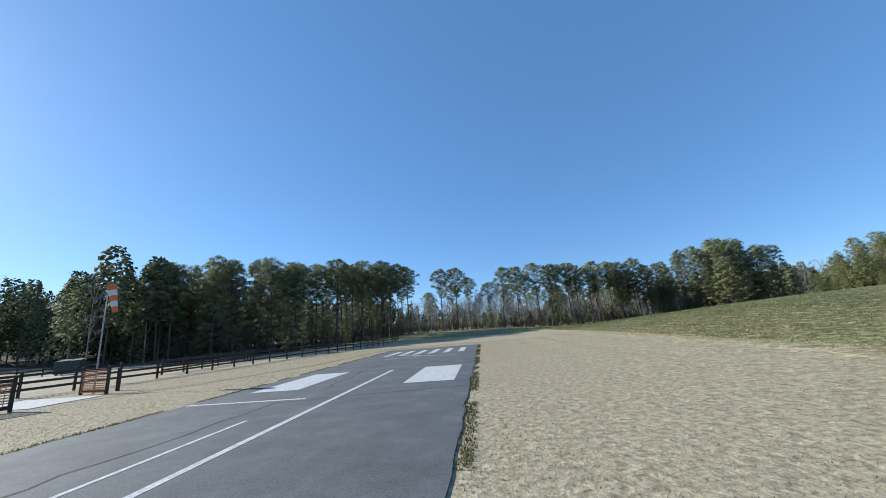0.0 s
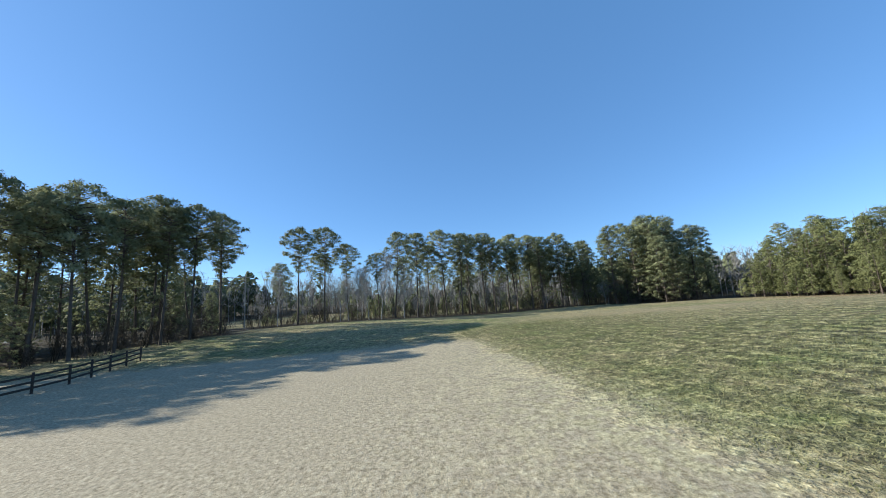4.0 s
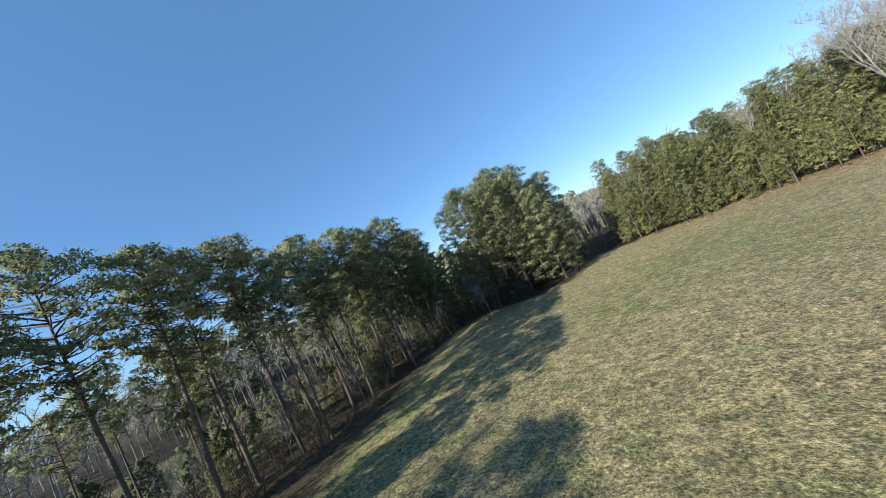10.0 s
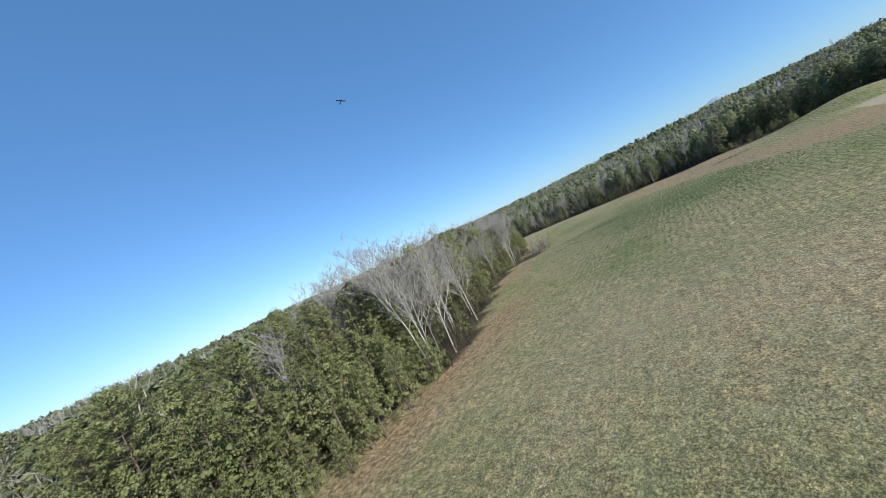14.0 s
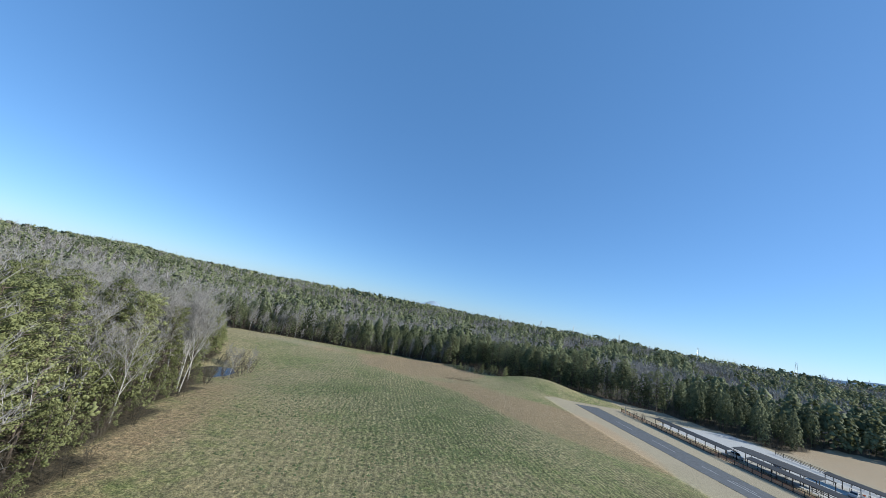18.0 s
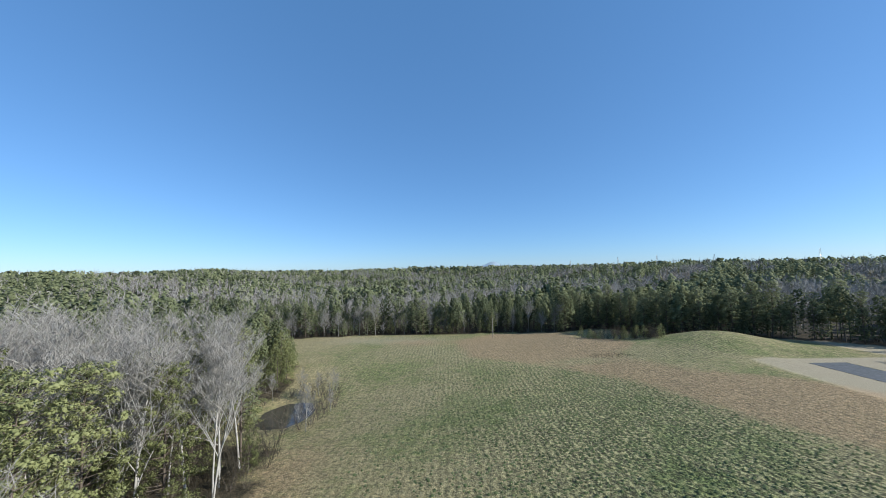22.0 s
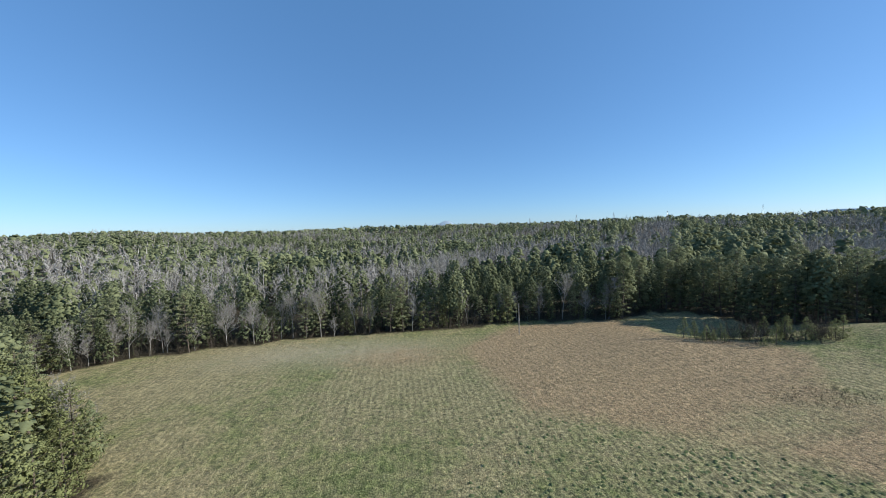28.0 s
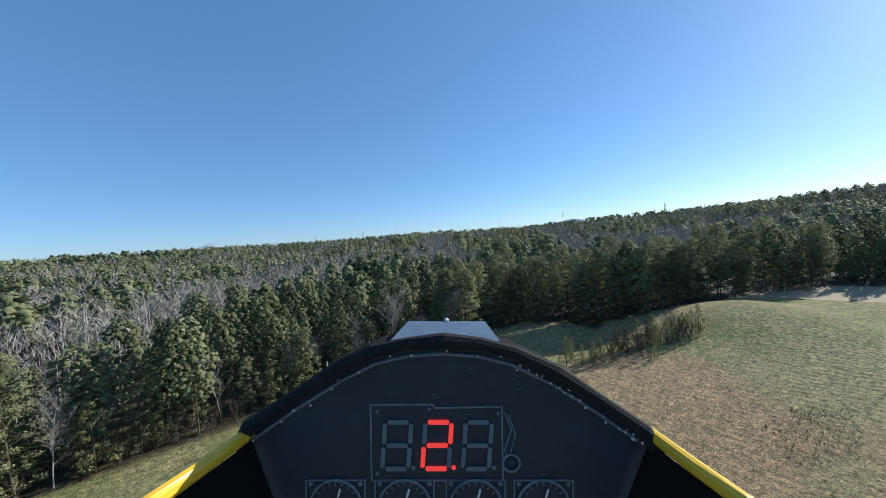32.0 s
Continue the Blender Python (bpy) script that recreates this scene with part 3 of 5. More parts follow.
def tree_thing(name, pair, trunk_mat, crown_mat, crown_name, label, category, group):
    e = empty(name, Matrix(), label, category, group)
    for nm, (v, t, *m), mt in (("trunk", pair[0], trunk_mat), (crown_name, pair[1], crown_mat)):
        o = new(nm, tri_mesh(nm, v, t, mt, m[0] if m else None))
        o.parent = e
    return e


class Kind:
    """Trees of one kind: the first of each sort is built, the rest are copies of it."""

    def __init__(self, makers):
        self.makers, self.made, self.count = makers, {}, 0

    def plant(self, i, x, y, scale=1.0):
        m = pose(x, y, gz(x, y) - 0.08, 0, 0, float(rng.uniform(0, 360)))
        if i not in self.made:
            self.made[i] = self.makers[i]()
            self.made[i].matrix_basis = m
            self.made[i].scale = (scale,) * 3
            t = self.made[i]
        else:
            t = copy_thing(self.made[i], m)
            t.scale = (scale,) * 3
        self.count += 1
        return t


def pine_maker(seed, h, bare, spread, lobes, light=0):
    more = (dict(), dict(sprays=70, size=0.38, wide=0.36), dict(sprays=110, size=0.28, wide=0.30))[light]
    if light == 2:
        return lambda: tree_thing("pine_tree", pine_meshes(seed, h, bare, spread, lobes, **more), BARK, YOUNG, "crown",
                                  "slender olive-green pine needled almost to the ground", "tree", "olive pines among the hardwoods")
    return lambda: tree_thing("pine_tree", pine_meshes(seed, h, bare, spread, lobes, **more), BARK, PINE, "crown",
                              "tall pine with a bare trunk and dark green crown", "tree", "tall pines at the field edge")


PINES = Kind([pine_maker(11, 26.0, 0.50, 5.6, 72), pine_maker(12, 24.0, 0.53, 5.4, 64), pine_maker(13, 27.5, 0.46, 5.8, 78),
              pine_maker(14, 22.3, 0.40, 5.4, 74), pine_maker(15, 23.5, 0.10, 5.0, 84), pine_maker(16, 20.5, 0.04, 5.2, 86), pine_maker(17, 19.0, 0.55, 3.6, 40),
              pine_maker(18, 21.0, 0.16, 4.6, 54, 1), pine_maker(19, 20.0, 0.05, 4.8, 58, 1), pine_maker(20, 22.0, 0.30, 4.5, 46, 1),
              pine_maker(24, 20.0, 0.08, 4.3, 104, 2), pine_maker(25, 21.5, 0.22, 4.0, 92, 2)])
YOUNGS = Kind([(lambda s=s, h=h: tree_thing("young_pine", young_meshes(s, h), BARK, YOUNG, "crown",
                                           "young yellow-green pine needled down to the ground", "tree", "young pines along the field")) for s, h in ((21, 11.0), (22, 9.0), (23, 12.5))])
BARES = Kind([(lambda s=s, h=h, f=f: tree_thing("bare_tree", bare_meshes(s, h, 0.03, f), GREY_BARK, TWIG, "crown",
                                               "leafless grey hardwood with a tall forked crown", "tree", "bare hardwoods at the field edge")) for s, h, f in ((31, 19.5, 0.30), (32, 21.5, 0.36), (33, 18.0, 0.24), (34, 15.0, 0.18))])


def sapling_meshes(seed, h, stems):
    """Brush: several thin leafless stems from one root, with a few dead leaves."""
    rg = np.random.default_rng(seed)
    wood, leaf = Soup(), Soup()
    for _ in range(stems):
        a = rg.uniform(0, math.tau)
        d = np.array([math.cos(a) * 0.35, math.sin(a) * 0.35, 1.0])
        top = d * h * rg.uniform(0.6, 1.0)
        base = np.array([rg.normal() * 0.25, rg.normal() * 0.25, 0])
        mid = base + top * 0.5 + rg.normal(size=3) * 0.12
        wood.limb([base, mid, base + top], [0.035, 0.022, 0.008], 3)
        for _ in range(16):
            q = base + top * rg.uniform(0.25, 1.0)
            e = rg.normal(size=3) * 0.13 * h + np.array([0, 0, 0.12 * h])
            s = np.cross(e, rg.normal(size=3))
            s *= 0.02 / (np.linalg.norm(s) + 1e-9)
            leaf.add([q - s, q + s, q + e], [(0, 1, 2)])
            if rg.uniform() < 0.35:
                leaf.add(*needle_burst(rg, q + e * 0.6, 0.16, 2))
    return wood.arrays(), leaf.arrays()


SHRUBS = Kind([(lambda s=s, h=h, k=k: tree_thing("shrub", sapling_meshes(s, h, k), BARK, SHRUB, "crown",
                                                "leafless brown brush with thin upright stems", "shrub", "brush along the field edge")) for s, h, k in ((41, 4.2, 9), (42, 3.0, 8), (43, 5.6, 8))])

def along(poly, step, depth, rows, jitter, side=1):
    """Places behind an edge, row by row; side +1 is to the left of the way along it."""
    for r in range(rows):
        for (x1, y1), (x2, y2) in zip(poly, poly[1:]):
            ln = math.hypot(x2 - x1, y2 - y1)
            nx, ny = -(y2 - y1) / ln * side, (x2 - x1) / ln * side
            n = max(1, int(ln / step))
            for k in range(n):
                q = (k + rng.uniform(0.1, 0.9)) / n
                d = depth * r + rng.uniform(-jitter, jitter) + jitter
                yield x1 + (x2 - x1) * q + nx * d, y1 + (y2 - y1) * q + ny * d, r


NORTH_ROW_FRONT = [(-22, 124), (-12, 129), (4, 134), (16, 139), (30, 145), (50, 151), (70, 153), (84, 141)]
# the tall row at the north end: (x, y, sort, scale)
for x, y, i, s in [(-14, 128.5, 0, 0.90), (-8.5, 131, 1, 1.0), (-19, 134, 3, 0.7), (8.5, 137, 2, 0.88), (4.5, 141, 1, 0.78), (15, 140, 0, 0.95), (19, 144, 1, 0.9),
                   (24.5, 147, 2, 0.98), (29, 146, 0, 1.0), (33, 150, 3, 1.18), (37.5, 149, 1, 1.1), (42, 153, 0, 1.0), (46, 151, 3, 1.1), (50.5, 155, 2, 1.0), (55, 153, 1, 1.08),
                   (60, 154, 3, 1.15), (63, 158, 4, 0.95), (67, 155, 3, 1.2), (72, 156, 4, 1.0), (48, 149, 6, 1.1), (57.5, 150, 6, 1.15), (40, 147, 6, 1.05), (77, 157, 4, 1.02)]:
    PINES.plant(i, x, y, s)
# the clump at its east end
for x, y, i, s in [(82, 147, 4, 1.08), (86, 141, 5, 1.18), (88, 149, 4, 1.14), (93, 144, 5, 1.36), (97, 139, 5, 1.3), (101, 145, 5, 1.3), (95, 151, 4, 1.12), (103, 137, 5, 1.12), (91, 139, 5, 1.2), (97, 147, 5, 1.36),
                   (90, 135, 5, 0.95), (107, 143, 5, 1.12), (84, 153, 4, 1.0), (99, 152, 4, 1.1), (108, 151, 5, 1.05), (112, 140, 4, 0.98), (105, 148, 5, 1.2), (94, 134, 5, 0.85)]:
    PINES.plant(i, x, y, s * 1.07)
# the wood west of the flight line, by the fence
LEFT_EDGE = [(-62, 56), (-49, 65), (-39, 78), (-29, 92), (-22, 103), (-20, 112), (-27, 120)]
LEFT_TALL = {0: 26.0, 1: 24.0, 2: 27.5, 3: 22.3, 4: 23.5, 5: 20.5, 7: 21.0, 8: 20.0, 9: 22.0}
for x, y, r in along(LEFT_EDGE, 4.3, 5.4, 3, 1.6):
    far_end = y > 82
    if y > 98 and rng.uniform() < 0.24:
        continue
    i = int(rng.choice([3, 0, 1, 2])) if far_end and r < 2 else int(rng.choice([7, 8, 9, 3])) if far_end else int(rng.choice([7, 8, 9])) if r > 1 else int(rng.choice([4, 5, 5, 3]))
    PINES.plant(i, x, y, (rng.uniform(20.5, 24.5) if y > 102 else rng.uniform(20.0, 22.5) if far_end else rng.uniform(19.5, 22.5) if y > 66 else rng.uniform(17.5, 21.0)) / LEFT_TALL[i])
for x, y, r in along(LEFT_EDGE, 3.4, 4.0, 3, 1.4):
    if rng.uniform() < (0.25 if y > 96 else 0.5):
        PINES.plant(8, x, y, rng.uniform(0.20, 0.40))
    else:
        SHRUBS.plant(int(rng.integers(0, 3)), x, y, rng.uniform(0.7, 1.3))
# edges of the south and west woods, next to the field
for x, y, r in along(SOUTH_EDGE[1:11], 5.6, 6.0, 1, 1.8):
    if rng.uniform() < 0.74:
        PINES.plant(int(rng.choice([7, 8, 8, 8])), x, y, rng.uniform(0.45, 0.9))
    else:
        BARES.plant(int(rng.choice([2, 3])), x, y, rng.uniform(0.55, 0.8))
# young pines and hardwoods on the east side
for x, y, r in along([(105, 128), (104, 113), (105, 102), (106, 90), (105, 80)], 3.1, 3.9, 4, 1.3):
    YOUNGS.plant(int(rng.integers(0, 3)), x, y, rng.uniform(0.55, 0.95) + 0.27 * r)
for x, y, r in along([(120, 130), (120, 113), (121, 102), (121, 86)], 4.4, 4.6, 4, 1.6):
    if rng.uniform() < 0.86:
        PINES.plant(int(rng.choice([10, 11])), x, y, rng.uniform(0.84, 1.06))
    else:
        BARES.plant(int(rng.integers(0, 3)), x, y, rng.uniform(0.75, 0.95))
for x, y, r in along([(104, 82), (107, 66), (112, 50), (121, 30), (122, 14), (124, 0), (128, -24)], 3.9, 4.3, 10, 1.7):
    u = rng.uniform()
    if r > 6 and y > 34:
        continue
    if r == 0:
        if u < 0.40:
            SHRUBS.plant(int(rng.integers(0, 3)), x, y, rng.uniform(0.8, 1.5))
        elif (u < 0.70 and not 52 < y < 80) or 34 < y <= 52:
            YOUNGS.plant(int(rng.integers(0, 3)), x, y, rng.uniform(0.3, 0.85))
        else:
            BARES.plant(int(rng.integers(0, 3)), x, y, rng.uniform(0.85, 1.08))
    elif u < (0.66 if y > 52 else 0.18 if y > 36 else 0.26 if y > 7 else 0.76):
        BARES.plant(int(rng.integers(0, 3)), x, y, rng.uniform(0.92, 1.12) if y > 52 else rng.uniform(0.92, 1.10))
    elif u < 0.90:
        PINES.plant(int(rng.choice([10, 11])), x, y, rng.uniform(0.92, 1.10))
        YOUNGS.plant(int(rng.integers(0, 3)), x + rng.normal() * 1.6, y + rng.normal() * 1.6, rng.uniform(0.35, 0.8))
    else:
        YOUNGS.plant(int(rng.integers(0, 3)), x, y, rng.uniform(1.0, 1.5))
for x, y, r in along([(144, -60), (152, -82), (176, -95), (196, -110)], 3.4, 4.0, 3, 1.5):
    YOUNGS.plant(int(rng.integers(0, 3)), x, y, rng.uniform(0.8, 1.3))


# brush in the hollow, round the pond and at the runway's far end
for k in range(64):
    q = rng.uniform() ** 0.8
    x, y = 45 - 26 * q + rng.normal() * 1.8, -104 + 10 * q + rng.normal() * 2.0
    if rng.uniform() < 0.4:
        YOUNGS.plant(int(rng.integers(0, 3)), x, y, rng.uniform(0.15, 0.5))
    else:
        SHRUBS.plant(int(rng.integers(0, 3)), x, y, rng.uniform(0.6, 1.1))
for k in range(22):
    a = k / 22 * math.tau
    SHRUBS.plant(int(rng.integers(0, 3)), POND[0] + math.cos(a) * (POND[2] + 3.0 + rng.uniform(0, 3)), POND[1] + math.sin(a) * (POND[3] + 2.5 + rng.uniform(0, 3)), rng.uniform(0.7, 1.4))
for x, y in ((128, -34), (131, -37), (146, -39), (147, -47), (145, -54), (139, -58), (129, -53), (127, -46), (134, -57)):
    BARES.plant(int(rng.integers(2, 4)), x, y, rng.uniform(0.3, 0.5))
for x, y in ((-21, -46), (-22.5, -47.5), (-24, -49), (-20, -49.5), (-26, -52), (-23, -52)):
    SHRUBS.plant(int(rng.integers(0, 3)), x, y, rng.uniform(0.5, 0.8))
for x, y, r in along(SOUTH_EDGE[2:-1], 4.0, 2.5, 1, 1.0):
    SHRUBS.plant(int(rng.integers(0, 3)), x, y, rng.uniform(0.6, 1.25))
for x, y in ((-3, 132), (-1, 135), (2, 131), (5, 133), (0, 139), (77, 162), (80, 160), (74, 165), (-18, 127), (11, 136)):
    BARES.plant(int(rng.integers(0, 4)), x, y, rng.uniform(0.5, 0.78))
PINES.plant(5, -38, 126, 0.30)
PINES.plant(5, -33, 128, 0.22)
# deeper pines towards the clump
for k in range(15):
    PINES.plant(int(rng.choice([4, 7, 8, 9])), rng.uniform(56, 84), rng.uniform(158, 182), rng.uniform(0.9, 1.12))
# small evergreens and bare saplings under the row
for x, y, r in along(NORTH_ROW_FRONT, 3.6, 6.0, 3, 2.4):
    u = rng.uniform()
    if u < 0.35:
        YOUNGS.plant(int(rng.integers(0, 3)), x, y, rng.uniform(0.2, 0.55))
    elif u < 0.7:
        BARES.plant(int(rng.integers(2, 4)), x, y, rng.uniform(0.3, 0.6))
# taller pines where the wood stands west of the hollow, dark towards the field
for x, y, r in along(SOUTH_EDGE[10:], 4.6, 4.6, 2, 1.4):
    PINES.plant(int(rng.choice([4, 5, 8])), x, y, rng.uniform(0.80, 1.0))
for x, y, r in along([SOUTH_EDGE[-1]] + WEST_EDGE[:2], 5.6, 5.0, 1, 1.6):
    PINES.plant(int(rng.choice([4, 5, 7, 8])), x, y, rng.uniform(0.85, 1.0))
# leafless hardwoods and young pines at the foot of the southern wood
for x, y, r in along(SOUTH_EDGE[3:11], 3.2, 2.0, 1, 1.4):
    u = rng.uniform()
    if u < 0.62:
        BARES.plant(int(rng.integers(0, 4)), x, y, rng.uniform(0.35, 0.72))
    elif u < 0.82:
        YOUNGS.plant(int(rng.integers(0, 3)), x, y, rng.uniform(0.6, 1.1))
# thin pines behind the tall row
for x, y in ((12, 150), (22, 154), (31, 158), (35, 161), (41, 160), (47, 163), (53, 162), (57, 166), (62, 165), (66, 162), (70, 166), (26, 160), (17, 151), (-11, 139), (-4, 143)):
    PINES.plant(int(rng.choice([1, 6, 6, 3])), x, y, rng.uniform(0.75, 0.95))


# ---- woods beyond, joined ----
def far_tree(rg, h, clumps, leaves, conic, wide=0.18, size=0.055, low=None):
    """One of the woods' trees: a trunk and a ragged crown of needle clumps, each a small open umbrella."""
    s = Soup()
    s.limb([(0, 0, 0), (0, 0, h * 0.85)], [0.17, 0.05], 3)
    low = low if low is not None else (0.12 if conic else 0.34)
    lean = rg.normal(size=2) * 0.05 * h
    for i in range(clumps):
        f = (i + rg.uniform(0.0, 1.0)) / clumps
        f = f ** 1.15 if conic else f
        full = (1.0 - f ** 1.5) ** 0.75 if conic else math.sin(math.pi * (0.20 + 0.74 * f)) ** 0.75
        a = i * 2.4 + rg.uniform(-0.7, 0.7)
        q = wide * h * full * math.sqrt(rg.uniform(0.25, 1.0)) * rg.uniform(0.9, 1.15)
        out = np.array([math.cos(a), math.sin(a), 0.0])
        c = out * q + np.array([lean[0] * f, lean[1] * f, h * (low + (0.96 - low) * f)])
        r = size * h * rg.uniform(0.7, 1.35) * (0.75 + 0.35 * full)
        ax = unit(out * (0.75 * full) + np.array([0, 0, 0.85]) + rg.normal(size=3) * 0.25)
        s.fan(rg, c, ax, r, leaves)
    return (*s.arrays(), s.normals())


def far_bare(rg, h, n, w):
    s = Soup()
    s.limb([(0, 0, 0), (rg.normal() * 0.4, rg.normal() * 0.4, h * 0.9)], [0.16, 0.04], 3)
    for _ in range(n):
        z = h * rg.uniform(0.3, 0.85)
        a = rg.uniform(0, math.tau)
        d = np.array([math.cos(a), math.sin(a), rg.uniform(0.8, 2.0)])
        d *= h * rg.uniform(0.14, 0.30) / np.linalg.norm(d)
        side = np.array([-math.sin(a), math.cos(a), 0]) * w
        p = np.array([0, 0, z])
        s.add([p - side, p + side, p + d], [(0, 1, 2)])
        for _ in range(3):
            q = p + d * rg.uniform(0.35, 1.0)
            e = rg.normal(size=3) * 0.07 * h + np.array([0, 0, 0.06 * h])
            sd = np.cross(e, rg.normal(size=3))
            sd *= w * 0.7 / (np.linalg.norm(sd) + 1e-9)
            s.add([q - sd, q + sd, q + e], [(0, 1, 2)])
    return s.arrays()


def scatter(name, templates, xs, ys, scales, material, label):
    vs, ts, ms, tone, n = [], [], [], [], 0
    zs = height(xs, ys)
    soft = len(templates[0]) == 3
    for x, y, z, s in zip(xs, ys, zs, scales):
        v, t, *m = templates[int(rng.integers(len(templates)))]
        a = rng.uniform(0, math.tau)
        ca, sa = math.cos(a), math.sin(a)
        w = np.empty_like(v)
        w[:, 0] = (v[:, 0] * ca - v[:, 1] * sa) * s + x
        w[:, 1] = (v[:, 0] * sa + v[:, 1] * ca) * s + y
        w[:, 2] = v[:, 2] * s + z
        vs.append(w)
        tone.append(np.full(len(v), rng.uniform(-1, 1), dtype=np.float32))
        if soft:
            q = m[0].copy()
            q[:, 0], q[:, 1] = m[0][:, 0] * ca - m[0][:, 1] * sa, m[0][:, 0] * sa + m[0][:, 1] * ca
            ms.append(q)
        ts.append(t + n)
        n += len(v)
    ob = new(name, tri_mesh(name, np.concatenate(vs), np.concatenate(ts), material, np.concatenate(ms) if soft else None))
    ob.data.attributes.new("tree_tone", "FLOAT", "POINT").data.foreach_set("value", np.concatenate(tone))
    return tagged(ob, label, "woods", kind="stuff")


def wood_places(r0, r1, step, keep):
    k = int(r1 / step) + 1
    i, j = np.meshgrid(np.arange(-k, k + 1), np.arange(-k, k + 1))
    x = (i + rng.uniform(-0.45, 0.45, i.shape)).ravel() * step + 40
    y = (j + rng.uniform(-0.45, 0.45, i.shape)).ravel() * step - 10
    r = np.hypot(x - 40, y + 10)
    m = (r >= r0) & (r < r1) & ~inside(x, y, OPEN) & keep(x, y)
    return x[m], y[m]


def clear_of_edge(x, y):
    """Leaves the ground of the single trees to them."""
    m = np.ones(x.shape, dtype=bool)
    m &= ~((x > 100) & (x < 136) & (y > -30) & (y < 80))
    m &= ~((x > 100) & (x < 166) & (y > -26) & (y < 34))
    m &= ~((x > 100) & (x < 126) & (y >= 78) & (y < 132))
    m &= ~((x > -30) & (x < 118) & (y > 118) & (y < 158))
    m &= ~inside(x, y, [(-62, 50), (-36, 128), (-18, 124), (-16, 104)])
    return m


def bare_mask(x, y):
    return np.sin(x / 47.0 + 1.3) * np.cos(y / 39.0 + 0.6) + 0.6 * np.sin(x / 19.0 - y / 23.0) + 0.35 * gauss(x, y, 90, -270, 130, 90) > 0.16


rg0 = np.random.default_rng(5)
EDGE_PINE = [far_tree(rg0, h, 200, 4, c, w, 0.0265) for h, c, w in ((19, False, 0.16), (16, True, 0.20), (20, False, 0.17), (14, True, 0.23), (18, False, 0.19), (17, True, 0.20))]
FINE_PINE = [far_tree(rg0, h, 270, 5, c, w, 0.0215) for h, c, w in ((19, False, 0.17), (16, True, 0.20), (20, False, 0.16), (15, True, 0.22), (18, False, 0.18))]
NEAR_PINE = [far_tree(rg0, h, 38, 5, c, w, 0.066) for h, c, w in ((18, False, 0.18), (16, True, 0.20), (20, False, 0.17), (14, True, 0.23), (19, False, 0.19), (17, True, 0.2))]
MID_PINE = [far_tree(rg0, h, 15, 4, c, w, 0.105, 0.3) for h, c, w in ((18, False, 0.22), (16, True, 0.25), (19, False, 0.20), (16, False, 0.26))]
FAR_PINE = [far_tree(rg0, h, 6, 4, c, w, 0.26, 0.35) for h, c, w in ((16, False, 0.5), (15, False, 0.55), (17, False, 0.45))]
NEAR_BARE = [far_bare(rg0, h, 16, 0.12) for h in (18, 16, 19)]
MID_BARE = [far_bare(rg0, h, 7, 0.44) for h in (18, 16)]


def seen(x, y):
    """The woods all round, thinned to the north, where nearer trees hide them."""
    az = np.degrees(np.arctan2(x - 40, y + 10))
    return (az > 55) | (az < -75) | (rng.uniform(size=x.shape) < 0.12)


for nm, r0, r1, step, pines, bares, sc in (("near", 0, 270, 5.9, NEAR_PINE, NEAR_BARE, 1.0), ("mid", 270, 900, 10.5, MID_PINE, MID_BARE, 1.02), ("far", 900, 2300, 27.0, FAR_PINE, MID_BARE, 1.15)):
    x, y = wood_places(r0, r1, step, clear_of_edge if nm == "near" else seen)
    b = bare_mask(x, y) & ~((x > 134) & (x < 235) & (y > -25) & (y < 125)) & (edge_gap(x, y, SOUTH_EDGE + WEST_EDGE) > 20)
    if nm == "near":
        west = (x > -150) & (x < -15) & (y > 40) & (y < 175)
        u = ~west | (rng.uniform(size=x.shape) < 0.55)
        x, y, b = x[u], y[u], b[u]
        c = ~b & (((x > -130) & (x < 0) & (y > 45) & (y < 150)) | ((x > 90) & (x < 146) & (y > -70) & (y < 170)) | ((x > 128) & (x < 172) & (y > -100) & (y < -10)) | ((x > 40) & (x < 95) & (y > 120) & (y < 190)))
        scatter("pine_wood", FINE_PINE, x[c], y[c], rng.uniform(0.55, 1.08, c.sum()) * sc, WOOD_PINE, "mixed pine wood, dark green ragged crowns")
        x, y, b = x[~c], y[~c], b[~c]
        c = ~b & ((edge_gap(x, y, SOUTH_EDGE + WEST_EDGE[:3]) < 36) | ((x > 50) & (x < 230) & (y < -110) & (y > -188)) | ((x > 134) & (x < 232) & (y > -112) & (y < 10)))
        scatter("pine_wood", EDGE_PINE, x[c], y[c], rng.uniform(0.55, 1.08, c.sum()) * sc, WOOD_PINE, "dense conical pines along the edge of the wood")
        x, y, b = x[~c], y[~c], b[~c]
    scatter("pine_wood", pines, x[~b], y[~b], rng.uniform(0.58, 1.12, (~b).sum()) * sc, WOOD_PINE, "mixed pine wood, dark green ragged canopy")
    scatter("bare_wood", bares, x[b], y[b], rng.uniform(0.85, 1.15, b.sum()) * (0.92 if nm != "far" else 1.0), TWIG, "leafless grey hardwoods among the pine wood")


# the wood behind the parking, thick with smaller pines
x, y = rng.uniform(-125, -58, 120), rng.uniform(52, 112, 120)
m = inside(x, y, LEFT_WOOD)
scatter("pine_wood", FINE_PINE, x[m], y[m], rng.uniform(0.70, 1.2, m.sum()), WOOD_PINE, "thick pine wood behind the gravel parking")


def strip_places(poly, step, depth, side=1):
    out = [(x, y) for x, y, r in along(poly, step, depth / 3, 3, depth / 5, side)]
    return np.array([p[0] for p in out]), np.array([p[1] for p in out])


